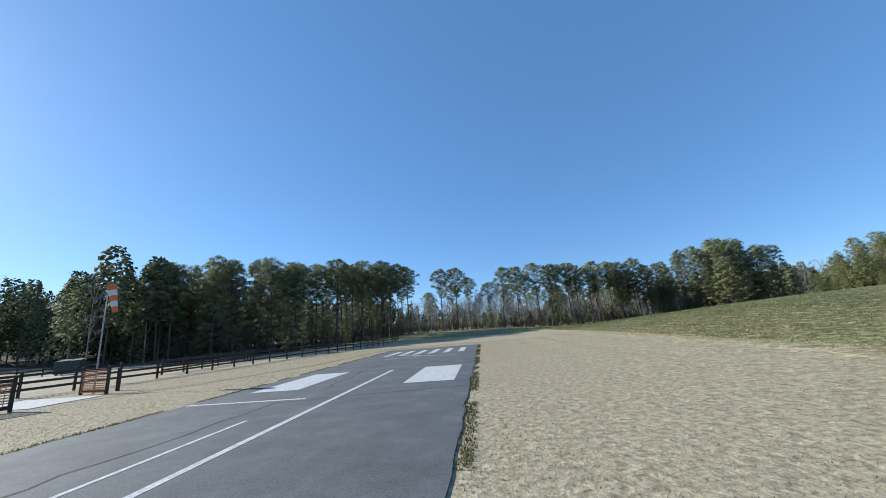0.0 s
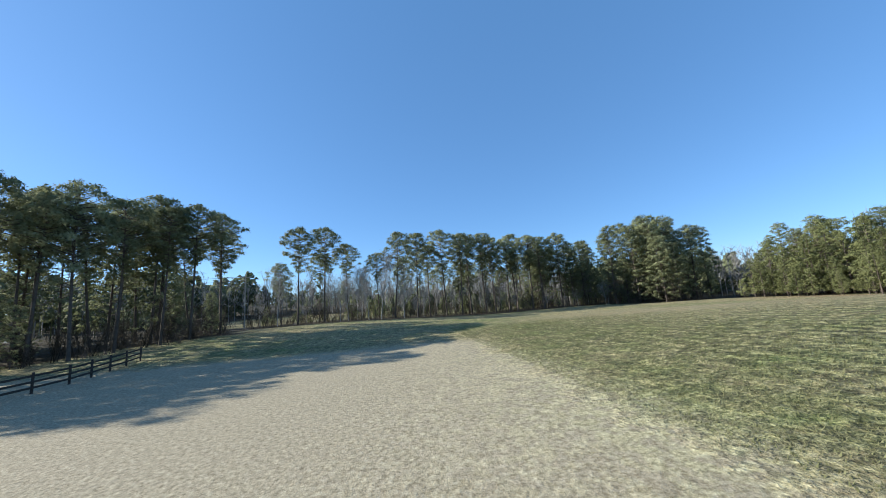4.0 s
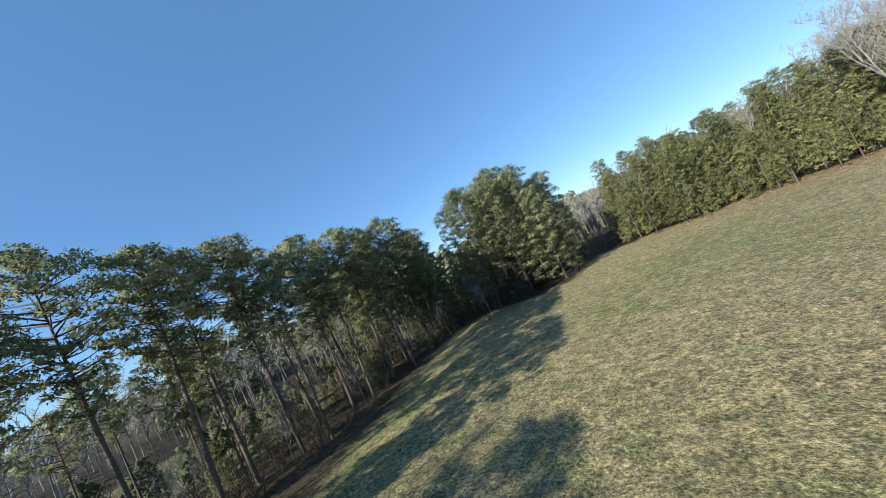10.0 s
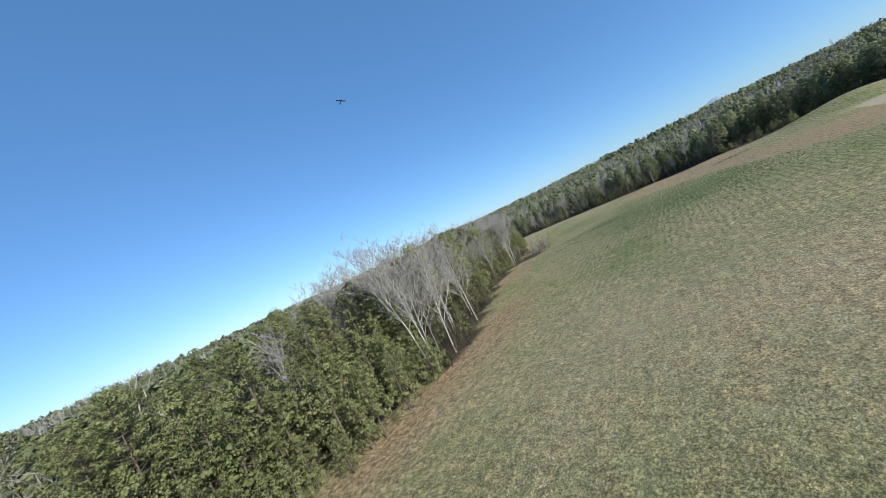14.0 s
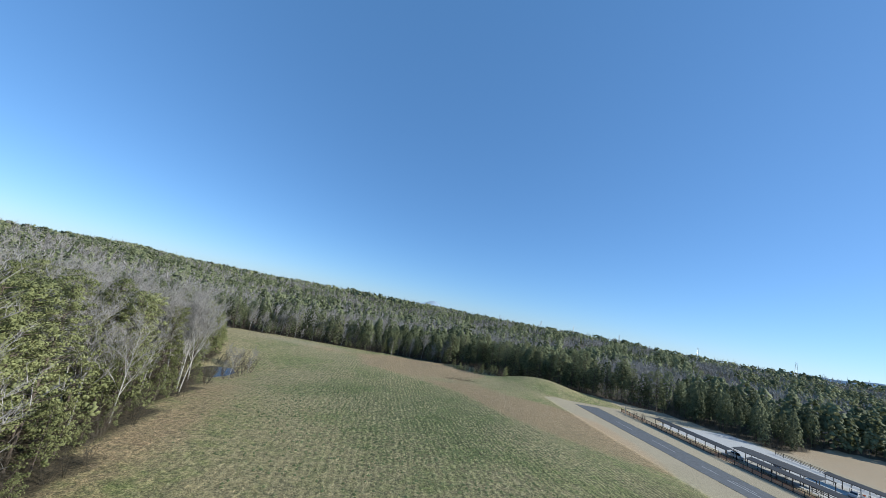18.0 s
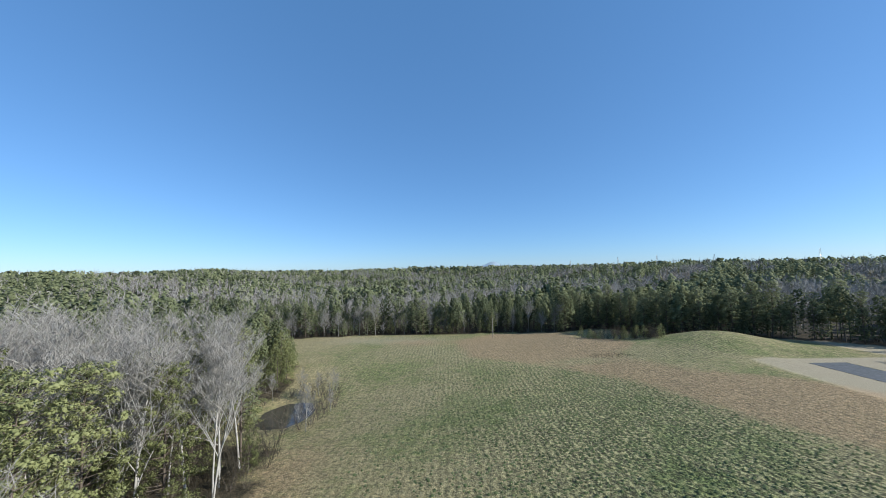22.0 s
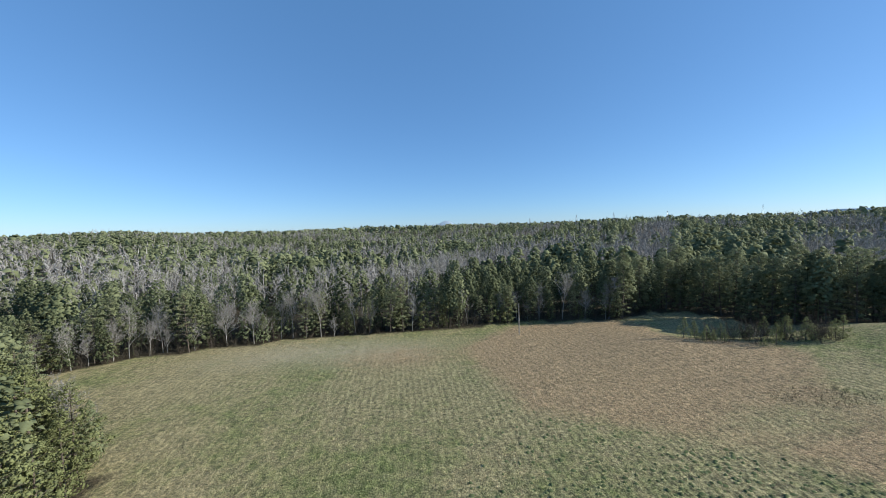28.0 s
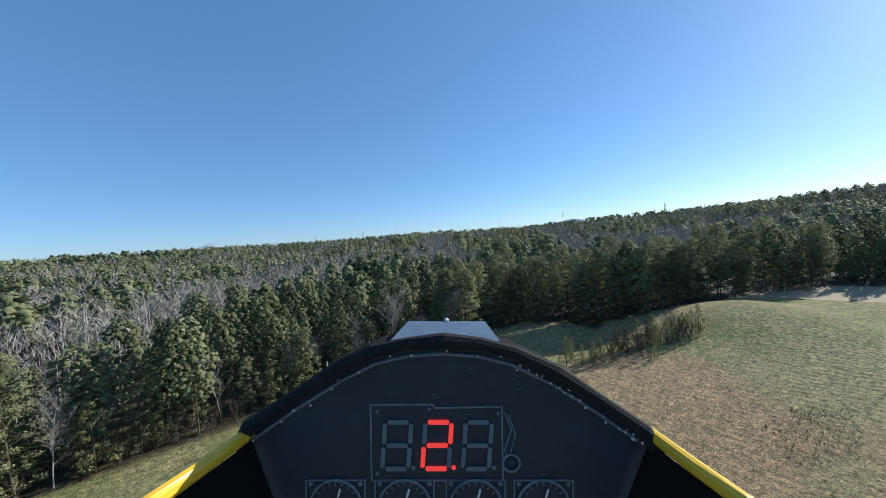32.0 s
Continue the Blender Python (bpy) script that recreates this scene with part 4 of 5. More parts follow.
SAPLING = []
for s, h, k in ((51, 5.0, 6), (52, 3.4, 7), (53, 7.0, 4), (54, 2.2, 8)):
    (wv, wt), (lv, lt) = sapling_meshes(s, h, k)
    SAPLING.append((np.concatenate([wv, lv]), np.concatenate([wt, lt + len(wv)])))
NORTH_ROW = [(-22, 122), (-12, 126), (4, 131), (16, 136), (30, 142), (50, 148), (70, 150), (84, 138), (92, 132), (104, 132)]
x, y = strip_places(NORTH_ROW, 1.15, 18.0)
scatter("underbrush", SAPLING, x, y, rng.uniform(0.4, 1.3, len(x)), SHRUB, "brown leafless underbrush beneath the tall pines")
x, y = strip_places([(px, py + 17) for px, py in NORTH_ROW[2:7]], 2.3, 14.0)
scatter("pine_wood", NEAR_PINE, x, y, rng.uniform(0.16, 0.42, len(x)), WOOD_PINE, "low dark evergreen scrub behind the tall pines")
x, y = strip_places(LEFT_EDGE, 1.7, 12.0)
scatter("underbrush", SAPLING, x, y, rng.uniform(0.5, 1.1, len(x)), SHRUB, "brown underbrush along the edge of the pine wood")
x, y = strip_places([(107, 130), (112, 100), (104, 78), (108, 60), (113, 46), (120, 23), (124, 0), (127, -24)], 1.5, 16.0)
scatter("underbrush", SAPLING, x, y, rng.uniform(0.4, 1.3, len(x)), SHRUB, "reddish brown brush along the eastern trees")
x, y = strip_places(SOUTH_EDGE[1:], 2.0, 9.0)
scatter("underbrush", SAPLING, x, y, rng.uniform(0.4, 1.1, len(x)), SHRUB, "leafless brush along the southern wood")
a, q = rng.uniform(0, math.tau, 170), np.sqrt(rng.uniform(0, 1, 170))
x, y = 46 + 6.5 * q * np.cos(a) + 3.0 * q * np.sin(a), -76.5 - 3.0 * q * np.cos(a) + 2.4 * q * np.sin(a)
scatter("underbrush", SAPLING, x, y, rng.uniform(0.05, 0.16, len(x)), SHRUB, "low dead brush and weeds on the foot of the mound")
x, y = strip_places(WEST_EDGE[:4], 3.0, 9.0)
scatter("underbrush", SAPLING, x, y, rng.uniform(0.4, 1.0, len(x)), SHRUB, "leafless brush along the western wood")


# ---- runway ----
def slab(name, x0, x1, y0, y1, z, thick, material, parent=None):
    bm = bmesh.new()
    box(bm, (x0 + x1) / 2, (y0 + y1) / 2, z - thick / 2, x1 - x0, y1 - y0, thick)
    return part(name, bm, material, parent)


RX0, RX1, RY0, RY1 = -11.0, -0.6, -60.0, 43.6
def ragged_slab():
    """The asphalt, its rim broken and grown over here and there."""
    g = np.random.default_rng(23)
    n = 130
    bm = bmesh.new()
    rows = []
    for k in range(n + 1):
        y = RY0 + (RY1 - RY0) * k / n
        a = RX0 + g.normal() * 0.035 + 0.03 * math.sin(y * 0.31)
        b = RX1 + g.normal() * 0.035 + 0.03 * math.sin(y * 0.27 + 2)
        rows.append([bm.verts.new(p) for p in ((a - 0.02, y, -0.2), (a, y, 0.03), (b, y, 0.03), (b + 0.02, y, -0.2))])
    for p, q in zip(rows, rows[1:]):
        for j in range(3):
            bm.faces.new((p[j], p[j + 1], q[j + 1], q[j]))
    bm.faces.new(rows[0][::-1])
    bm.faces.new(rows[-1])
    bmesh.ops.recalc_face_normals(bm, faces=bm.faces)
    return part("runway", bm, ASPHALT, None)


runway = tagged(ragged_slab(), "worn grey asphalt runway with white paint and cracks", "runway", kind="structure")
for x0, x1, y0, y1 in [(-5.85, -5.7, -40, -31), (-5.85, -5.7, -22, -13), (-5.85, -5.7, -4, 1), (-5.3, -5.12, 3.5, 20.2), (-6.6, -6.48, 3.8, 9.5), (-10.0, -7.9, 14.7, 20.6), (-3.4, -1.3, 14.7, 20.6), (-10.9, -6.4, 12.35, 12.55)]:
    slab("line", x0, x1, y0, y1, 0.036, 0.01, LINE_PAINT, runway)
for k in range(6):
    for y0, y1 in ((32.6, 33.7), (34.0, 38.9)):
        slab("stripe", -9.3 + k * 1.38, -8.72 + k * 1.38, y0, y1, 0.036, 0.01, LINE_PAINT, runway)


def slant(x0, y0, x1, y1, w):
    bm = bmesh.new()
    box(bm, (x0 + x1) / 2, (y0 + y1) / 2, 0.031, math.hypot(x1 - x0, y1 - y0), w, 0.01, math.degrees(math.atan2(y1 - y0, x1 - x0)))
    part("line", bm, LINE_PAINT, runway)


slant(-7.5, 32.3, -5.3, 30.5, 0.14)
slant(-8.0, 28.8, -4.9, 30.2, 0.12)
slant(-5.1, 30.2, -2.2, 28.6, 0.12)


# wheel tracks worn into the dry grass beside the runway
for off in (0.0, 1.5):
    pts = [(-19.5, 16 + off), (-16.9, 19.2 + off), (-15.4, 23.4 + off), (-13.9, 28.4 + off), (-13.4, 34 + off), (-12.6, 45.5 + off * 0.6), (-9, 49 + off * 0.6)]
    vs, fs = [], []
    for k, (px, py) in enumerate(pts):
        qx, qy = pts[min(k + 1, len(pts) - 1)]
        ox, oy = pts[max(k - 1, 0)]
        d = Vector((qx - ox, qy - oy)).normalized()
        z = 0.008 if px < 3 else gz(px, py) + 0.01
        vs += [(px - d.y * 0.10, py + d.x * 0.10, z), (px + d.y * 0.10, py - d.x * 0.10, z)]
        if k:
            fs.append((2 * k - 2, 2 * k - 1, 2 * k + 1, 2 * k))
    tagged(link_mesh("wheel_track", vs, fs, simple("worn_earth", (0.10, 0.085, 0.055), (0.24, 0.20, 0.13), 5.0, 0.95, 0, 0.5, 0.02, True)), "thin worn wheel track in the dry grass", "track", kind="structure")


# cracks in the asphalt, filled with earth and dead grass
CRACK = simple("crack_fill", (0.014, 0.013, 0.010), (0.055, 0.050, 0.034), 9.0, 0.95, 0, 0.4, 0.01, True)
crng = np.random.default_rng(3)
for x0, y0, x1, y1 in [(RX0, 3.0, -7.6, 3.6), (-7.6, 3.6, -4.4, 2.2), (-4.4, 2.2, RX1, 2.9), (-9.5, -6, -7.6, 3.6), (-7.6, 3.6, -7.2, 12.0), (-7.2, 12.0, RX1, 13.2), (-6.6, 14, -7.2, 21.7), (-7.2, 21.7, -6.6, 31), (RX0, 23.0, -6.2, 24.0), (-6.2, 24.0, RX1, 23.4),
                       (RX0, -14, RX1, -13), (RX0, -32, RX1, -31.2), (-7.2, -58, -6.6, -6)]:
    n = 14
    pts = [(x0 + (x1 - x0) * k / n + (crng.normal() * 0.07 if 0 < k < n else 0), y0 + (y1 - y0) * k / n + (crng.normal() * 0.07 if 0 < k < n else 0)) for k in range(n + 1)]
    d = Vector((x1 - x0, y1 - y0)).normalized()
    vs, fs = [], []
    for px, py in pts:
        w = crng.uniform(0.018, 0.045)
        for s, z in ((-1, 0.031), (1, 0.031)):
            vs.append((px - d.y * w * s, py + d.x * w * s, z + 0.003))
    for k in range(n):
        fs.append((2 * k, 2 * k + 1, 2 * k + 3, 2 * k + 2))
    link_mesh("crack", vs, fs, CRACK, runway)


# ---- fences ----
def rail_fence(points, label, netted=False):
    """Posts and three boards a bay; with netting where it has that."""
    e = empty("fence", Matrix(), label, "fence")
    post = bmesh.new()
    box(post, 0, 0, 0.72, 0.13, 0.13, 1.56, 0, 0.015)
    pm = bpy.data.meshes.new("post")
    post.to_mesh(pm)
    post.free()
    pm.materials.append(FENCE_WOOD)
    for (x1, y1), (x2, y2) in zip(points, points[1:]):
        ln = math.hypot(x2 - x1, y2 - y1)
        n = max(1, round(ln / 2.6))
        a = math.degrees(math.atan2(y2 - y1, x2 - x1))
        bay = ln / n
        rail = bmesh.new()
        box(rail, 0, 0, 0, bay - 0.01, 0.03, 0.15, 0, 0.006)
        rm = bpy.data.meshes.new("rail")
        rail.to_mesh(rm)
        rail.free()
        rm.materials.append(FENCE_WOOD)
        nm = None
        if netted:
            nb = bmesh.new()
            for k in range(11):
                box(nb, 0, 0.05, 0.14 + k * 0.115, bay - 0.02, 0.006, 0.045)
            for k in range(16):
                box(nb, -bay / 2 + (k + 0.5) * bay / 16, 0.05, 0.72, 0.03, 0.005, 1.18)
            nm = bpy.data.meshes.new("netting")
            nb.to_mesh(nm)
            nb.free()
            nm.materials.append(ORANGE_NET)
        for k in range(n):
            q = (k + 0.5) / n
            px, py = x1 + (x2 - x1) * k / n, y1 + (y2 - y1) * k / n
            cx, cy = x1 + (x2 - x1) * q, y1 + (y2 - y1) * q
            o = new("post", pm)
            o.parent = e
            o.matrix_basis = pose(px, py, gz(px, py), 0, 0, a + crng.normal() * 2)
            slope = math.degrees(math.atan2(gz(x1 + (x2 - x1) * (k + 1) / n, y1 + (y2 - y1) * (k + 1) / n) - gz(px, py), bay))
            for z in ((0.45, 0.85, 1.27) if not netted else (0.2, 1.3)):
                o = new("rail", rm)
                o.parent = e
                o.matrix_basis = pose(cx, cy, gz(cx, cy) + z, 0, 0, a) @ pose(0, -0.08, 0, 0, -slope, 0)
            if nm:
                o = new("netting", nm)
                o.parent = e
                o.matrix_basis = pose(cx, cy, gz(cx, cy), 0, 0, a)
        if (x2, y2) == points[-1]:
            o = new("post", pm)
            o.parent = e
            o.matrix_basis = pose(x2, y2, gz(x2, y2), 0, 0, a)
    return e


rail_fence([(-22.3, -60), (-22.3, -30), (-22.0, -2), (-22.6, 9.9), (-20.4, 13.9)], "wooden post fence hung with faded orange netting beside the runway", True)
rail_fence([(-20.7, 18.1), (-22.9, 18.6)], "short wooden gate post run with orange netting", True)
rail_fence([(-31, 3), (-28.6, 14), (-26.2, 26.7), (-24.8, 39.7), (-22.4, 50.2), (-20.5, 62), (-19.5, 76), (-20.5, 86)], "dark three-rail wooden fence on dry grass")
rail_fence([(-62, -30), (-61, -8), (-62, 20), (-60, 52)], "dark three-rail wooden fence behind the gravel parking")
rail_fence([(-29, 30), (-31, 44), (-38, 58)], "dark three-rail wooden fence beside the gravel drive")
path_slab = slab("pavement", -27.5, -20.2, 14.4, 17.6, 0.03, 0.2, simple("concrete", (0.34, 0.33, 0.31), (0.50, 0.49, 0.47), 3.0, 0.9, 0, 0.2, 0.004, True))
tagged(path_slab, "pale concrete path through the fence", "pavement", kind="structure")


# ---- windsock ----
SOCK_RED = simple("windsock_orange", (0.62, 0.12, 0.04), (0.80, 0.22, 0.08), 6.0, 0.7)
SOCK_WHITE = simple("windsock_white", (0.62, 0.60, 0.57), (0.80, 0.78, 0.75), 6.0, 0.7)
ws = empty("windsock", pose(-22.2, 18.7, gz(-22.2, 18.7)), "orange and white windsock hanging slack on a thin pole", "windsock")
bm = bmesh.new()
tube(bm, [(0, 0, -0.1), (0, 0, 3.0), (0, 0, 6.25)], [0.05, 0.04, 0.03], 8)
part("pole", bm, GREY_METAL, ws)
bm = bmesh.new()
tube(bm, [(0.24 * math.cos(k * math.tau / 12), 0.20 * math.sin(k * math.tau / 12), 6.2) for k in range(13)], [0.012] * 13, 5)
part("hoop", bm, GREY_METAL, ws)
for k in range(5):
    z0, z1 = 6.2 - k * 0.34, 6.2 - (k + 1) * 0.34
    r0, r1 = 0.235 - 0.022 * k, 0.235 - 0.022 * (k + 1)
    bm = bmesh.new()
    tube(bm, [(0.20 + 0.02 * k, 0.02 * k, z0), (0.21 + 0.02 * k, 0.02 * k, (z0 + z1) / 2), (0.22 + 0.02 * k, 0.02 * (k + 1), z1)], [r0, (r0 + r1) / 2 * 1.06, r1], 10, False)
    bmesh.ops.rotate(bm, verts=bm.verts, cent=(0.2, 0, 6.2), matrix=Matrix.Rotation(radians(-9), 3, "Y"))
    part("band", bm, SOCK_RED if k % 2 == 0 else SOCK_WHITE, ws)
bm = bmesh.new()
box(bm, 0.6, 0.8, 0.62, 0.16, 0.16, 1.35, 0, 0.02)
part("stake", bm, FENCE_WOOD, ws)


# ---- poles and wires ----
def utility_pole(x, y, h, label, arm=True):
    e = empty("utility_pole", pose(x, y, gz(x, y), 0, 0, 20), label, "pole")
    bm = bmesh.new()
    tube(bm, [(0, 0, -0.3), (0.03, 0, h * 0.5), (0, 0.02, h)], [0.16, 0.14, 0.10], 9)
    part("post", bm, POLE_WOOD, e)
    if arm:
        bm = bmesh.new()
        box(bm, 0, 0.12, h - 0.7, 2.2, 0.1, 0.12, 0, 0.01)
        part("crossarm", bm, POLE_WOOD, e)
        for px in (-0.95, 0.0, 0.95):
            bm = bmesh.new()
            tube(bm, [(px, 0.12, h - 0.64), (px, 0.12, h - 0.56), (px, 0.12, h - 0.44)], [0.03, 0.055, 0.03], 8)
            part("insulator", bm, GREY_METAL, e)
    return e


utility_pole(-24.6, 126.4, 12.0, "weathered wooden utility pole with a crossarm at the wood edge")
utility_pole(77.7, -126.6, 9.0, "bare weathered wooden pole at the south wood edge", False)
utility_pole(-18.9, -53.0, 4.6, "short grey wooden post near the runway end", False)
WIRE = simple("wire", (0.02, 0.02, 0.02), (0.05, 0.05, 0.05), 5.0, 0.6)
for dz in (0.0, -0.9, -1.8):
    bm = bmesh.new()
    a, b = Vector((-24.6, 126.4, gz(-24.6, 126.4) + 11.5 + dz)), Vector((-120, 138, gz(-120, 138) + 12.5 + dz))
    pts = [a.lerp(b, k / 12) - Vector((0, 0, 5.0 * (k / 12) * (1 - k / 12))) for k in range(13)]
    tube(bm, pts, [0.03] * 13, 4)
    tagged(part("power_line", bm, WIRE, None), "thin dark power line strung from the utility pole", "cable")


def transmission_tower(x, y, top):
    z0 = gz(x, y)
    h = top - z0
    e = empty("transmission_tower", pose(x, y, z0, 0, 0, 40), "distant grey steel lattice transmission tower above the woods", "tower", "transmission towers on the skyline")
    w0, w1 = h * 0.09, h * 0.018
    for sx in (-1, 1):
        for sy in (-1, 1):
            bm = bmesh.new()
            tube(bm, [(sx * w0, sy * w0, 0), (sx * w1, sy * w1, h)], [0.28, 0.2], 4)
            part("leg", bm, GREY_METAL, e)
    bm = bmesh.new()
    for k in range(7):
        f, g = k / 7, (k + 1) / 7
        a, b = w0 + (w1 - w0) * f, w0 + (w1 - w0) * g
        for s in (-1, 1):
            tube(bm, [(-a, s * a, h * f), (b, s * b, h * g)], [0.12, 0.12], 3)
            tube(bm, [(s * a, a, h * f), (s * b, -b, h * g)], [0.12, 0.12], 3)
    part("bracing", bm, GREY_METAL, e)
    for z, w in ((0.78, 0.16), (0.9, 0.12)):
        bm = bmesh.new()
        box(bm, 0, 0, h * z, h * w * 2, 0.5, 0.5, 0, 0.05)
        part("arm", bm, GREY_METAL, e)


for x, y, t in [(-296, -1082, 58), (-420, -1024, 64), (-507, -972, 66), (-611, -892, 64), (-745, -756, 68), (-850, -604, 74), (-950, -368, 76)]:
    transmission_tower(x, y, t)


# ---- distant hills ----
# the blue haze of distance is painted into the hills' base colour
HAZED_HILL = simple("hazed_distant_hill", (0.20, 0.25, 0.30), (0.25, 0.30, 0.35), 0.004, 0.95, 0, 0.0, 0.01, True)


# faint blue glow added to lift the hills as haze would
_hb = HAZED_HILL.node_tree.nodes["Principled BSDF"]
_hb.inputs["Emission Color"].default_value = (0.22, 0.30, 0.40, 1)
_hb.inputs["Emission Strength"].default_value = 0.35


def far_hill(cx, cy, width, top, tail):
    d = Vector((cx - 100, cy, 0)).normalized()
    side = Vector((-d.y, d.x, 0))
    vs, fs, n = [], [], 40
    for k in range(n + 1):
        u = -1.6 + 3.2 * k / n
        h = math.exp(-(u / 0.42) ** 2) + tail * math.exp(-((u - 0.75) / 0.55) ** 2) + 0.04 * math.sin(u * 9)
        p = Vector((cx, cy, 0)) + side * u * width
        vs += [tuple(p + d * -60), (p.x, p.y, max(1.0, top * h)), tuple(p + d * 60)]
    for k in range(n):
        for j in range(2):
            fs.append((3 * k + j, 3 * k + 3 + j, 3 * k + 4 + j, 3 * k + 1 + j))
    tagged(link_mesh("backdrop", vs, fs, HAZED_HILL, smooth=True), "low hill on the horizon, blue haze put into its colour and glow", "hill", kind="structure")


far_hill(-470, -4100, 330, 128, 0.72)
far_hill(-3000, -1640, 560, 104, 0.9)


# ---- pond ----
vs = [(POND[0], POND[1], 0)] + [(POND[0] + math.cos(k / 40 * math.tau) * POND[2] * (1.1 + 0.12 * math.sin(k * 0.7)), POND[1] + math.sin(k / 40 * math.tau) * POND[3] * (1.1 + 0.1 * math.cos(k * 0.9)), 0) for k in range(40)]
pond = link_mesh("water", vs, [(0, k + 1, (k + 1) % 40 + 1) for k in range(40)], WATER)
pond.location.z = gz(POND[0], POND[1]) - 0.25
tagged(pond, "small still pond among brush reflecting the sky", "pond", kind="structure")


# ---- pits: shelters, tables, cars ----
TABLE_TOP = simple("table_boards", (0.48, 0.47, 0.44), (0.72, 0.71, 0.68), 4.0, 0.8)


def table_maker():
    e = empty("work_table", Matrix(), "weathered wooden model work table under the shelter", "table", "work tables in the pits")
    bm = bmesh.new()
    box(bm, 0, 0, 0.86, 1.8, 0.8, 0.05, 0, 0.008)
    part("tabletop", bm, TABLE_TOP, e)
    for sx in (-0.8, 0.8):
        for sy in (-0.32, 0.32):
            bm = bmesh.new()
            box(bm, sx, sy, 0.42, 0.08, 0.08, 0.84, 0, 0.006)
            part("leg", bm, FENCE_WOOD, e)
    return e


TABLES = []


def place_table(x, y, a):
    m = pose(x, y, gz(x, y), 0, 0, a)
    if TABLES:
        TABLES.append(copy_thing(TABLES[0], m))
    else:
        t = table_maker()
        t.matrix_basis = m
        TABLES.append(t)


def shelter(x, y, length, depth, h, a, label, tables=True):
    """A long open shelter: two rows of posts, beams and a low ribbed roof."""
    e = empty("shelter", pose(x, y, gz(x, y), 0, 0, a), label, "shelter", "open shelters in the pits")
    n = max(2, round(length / 3.6))
    for k in range(n + 1):
        for s in (-1, 1):
            bm = bmesh.new()
            box(bm, -length / 2 + k * length / n, s * (depth / 2 - 0.25), h / 2, 0.14, 0.14, h, 0, 0.012)
            part("post", bm, FENCE_WOOD, e)
    for s in (-1, 1):
        bm = bmesh.new()
        box(bm, 0, s * (depth / 2 - 0.25), h + 0.09, length + 0.3, 0.1, 0.18, 0, 0.01)
        part("beam", bm, FENCE_WOOD, e)
        bm = bmesh.new()
        rise, w = 0.55, depth / 2 + 0.3
        box(bm, 0, s * w / 2, h + 0.22 + rise / 2, length + 0.8, math.hypot(w, rise), 0.05, 0, 0.01, -s * math.degrees(math.atan2(rise, w)))
        for k in range(int(length / 0.9)):
            box(bm, -length / 2 + 0.45 + k * 0.9, s * w / 2, h + 0.26 + rise / 2, 0.06, math.hypot(w, rise), 0.05, 0, 0.0, -s * math.degrees(math.atan2(rise, w)))
        part("roof", bm, ROOF_DARK, e)
    if tables:
        m = pose(x, y, 0, 0, 0, a)
        for k in range(int(length / 3.6)):
            p = m @ Vector((-length / 2 + 1.8 + k * 3.6, 0.2 * (-1) ** k, 0))
            place_table(p.x, p.y, a + crng.normal() * 4)


shelter(-27.0, -29.5, 29.0, 4.2, 2.3, 90, "long low open shelter with a dark roof beside the runway fence")
shelter(-35.0, -7.5, 20.0, 8.0, 2.8, 97, "wide dark-roofed open pavilion on the gravel", True)
shelter(-28.0, 2.0, 22.0, 4.2, 2.3, 93, "long low open shelter with a dark roof next to the gate")
shelter(-52.5, 8.0, 30.0, 4.0, 2.2, 95, "long open shelter with a dark roof behind the parking")

CAR_GLASS, _n, _l, _b = mat("car_glass")
_b.inputs["Base Color"].default_value = (0.015, 0.018, 0.02, 1)
_b.inputs["Roughness"].default_value = 0.08
TYRE = simple("tyre_rubber", (0.012, 0.012, 0.012), (0.03, 0.03, 0.03), 8.0, 0.9)


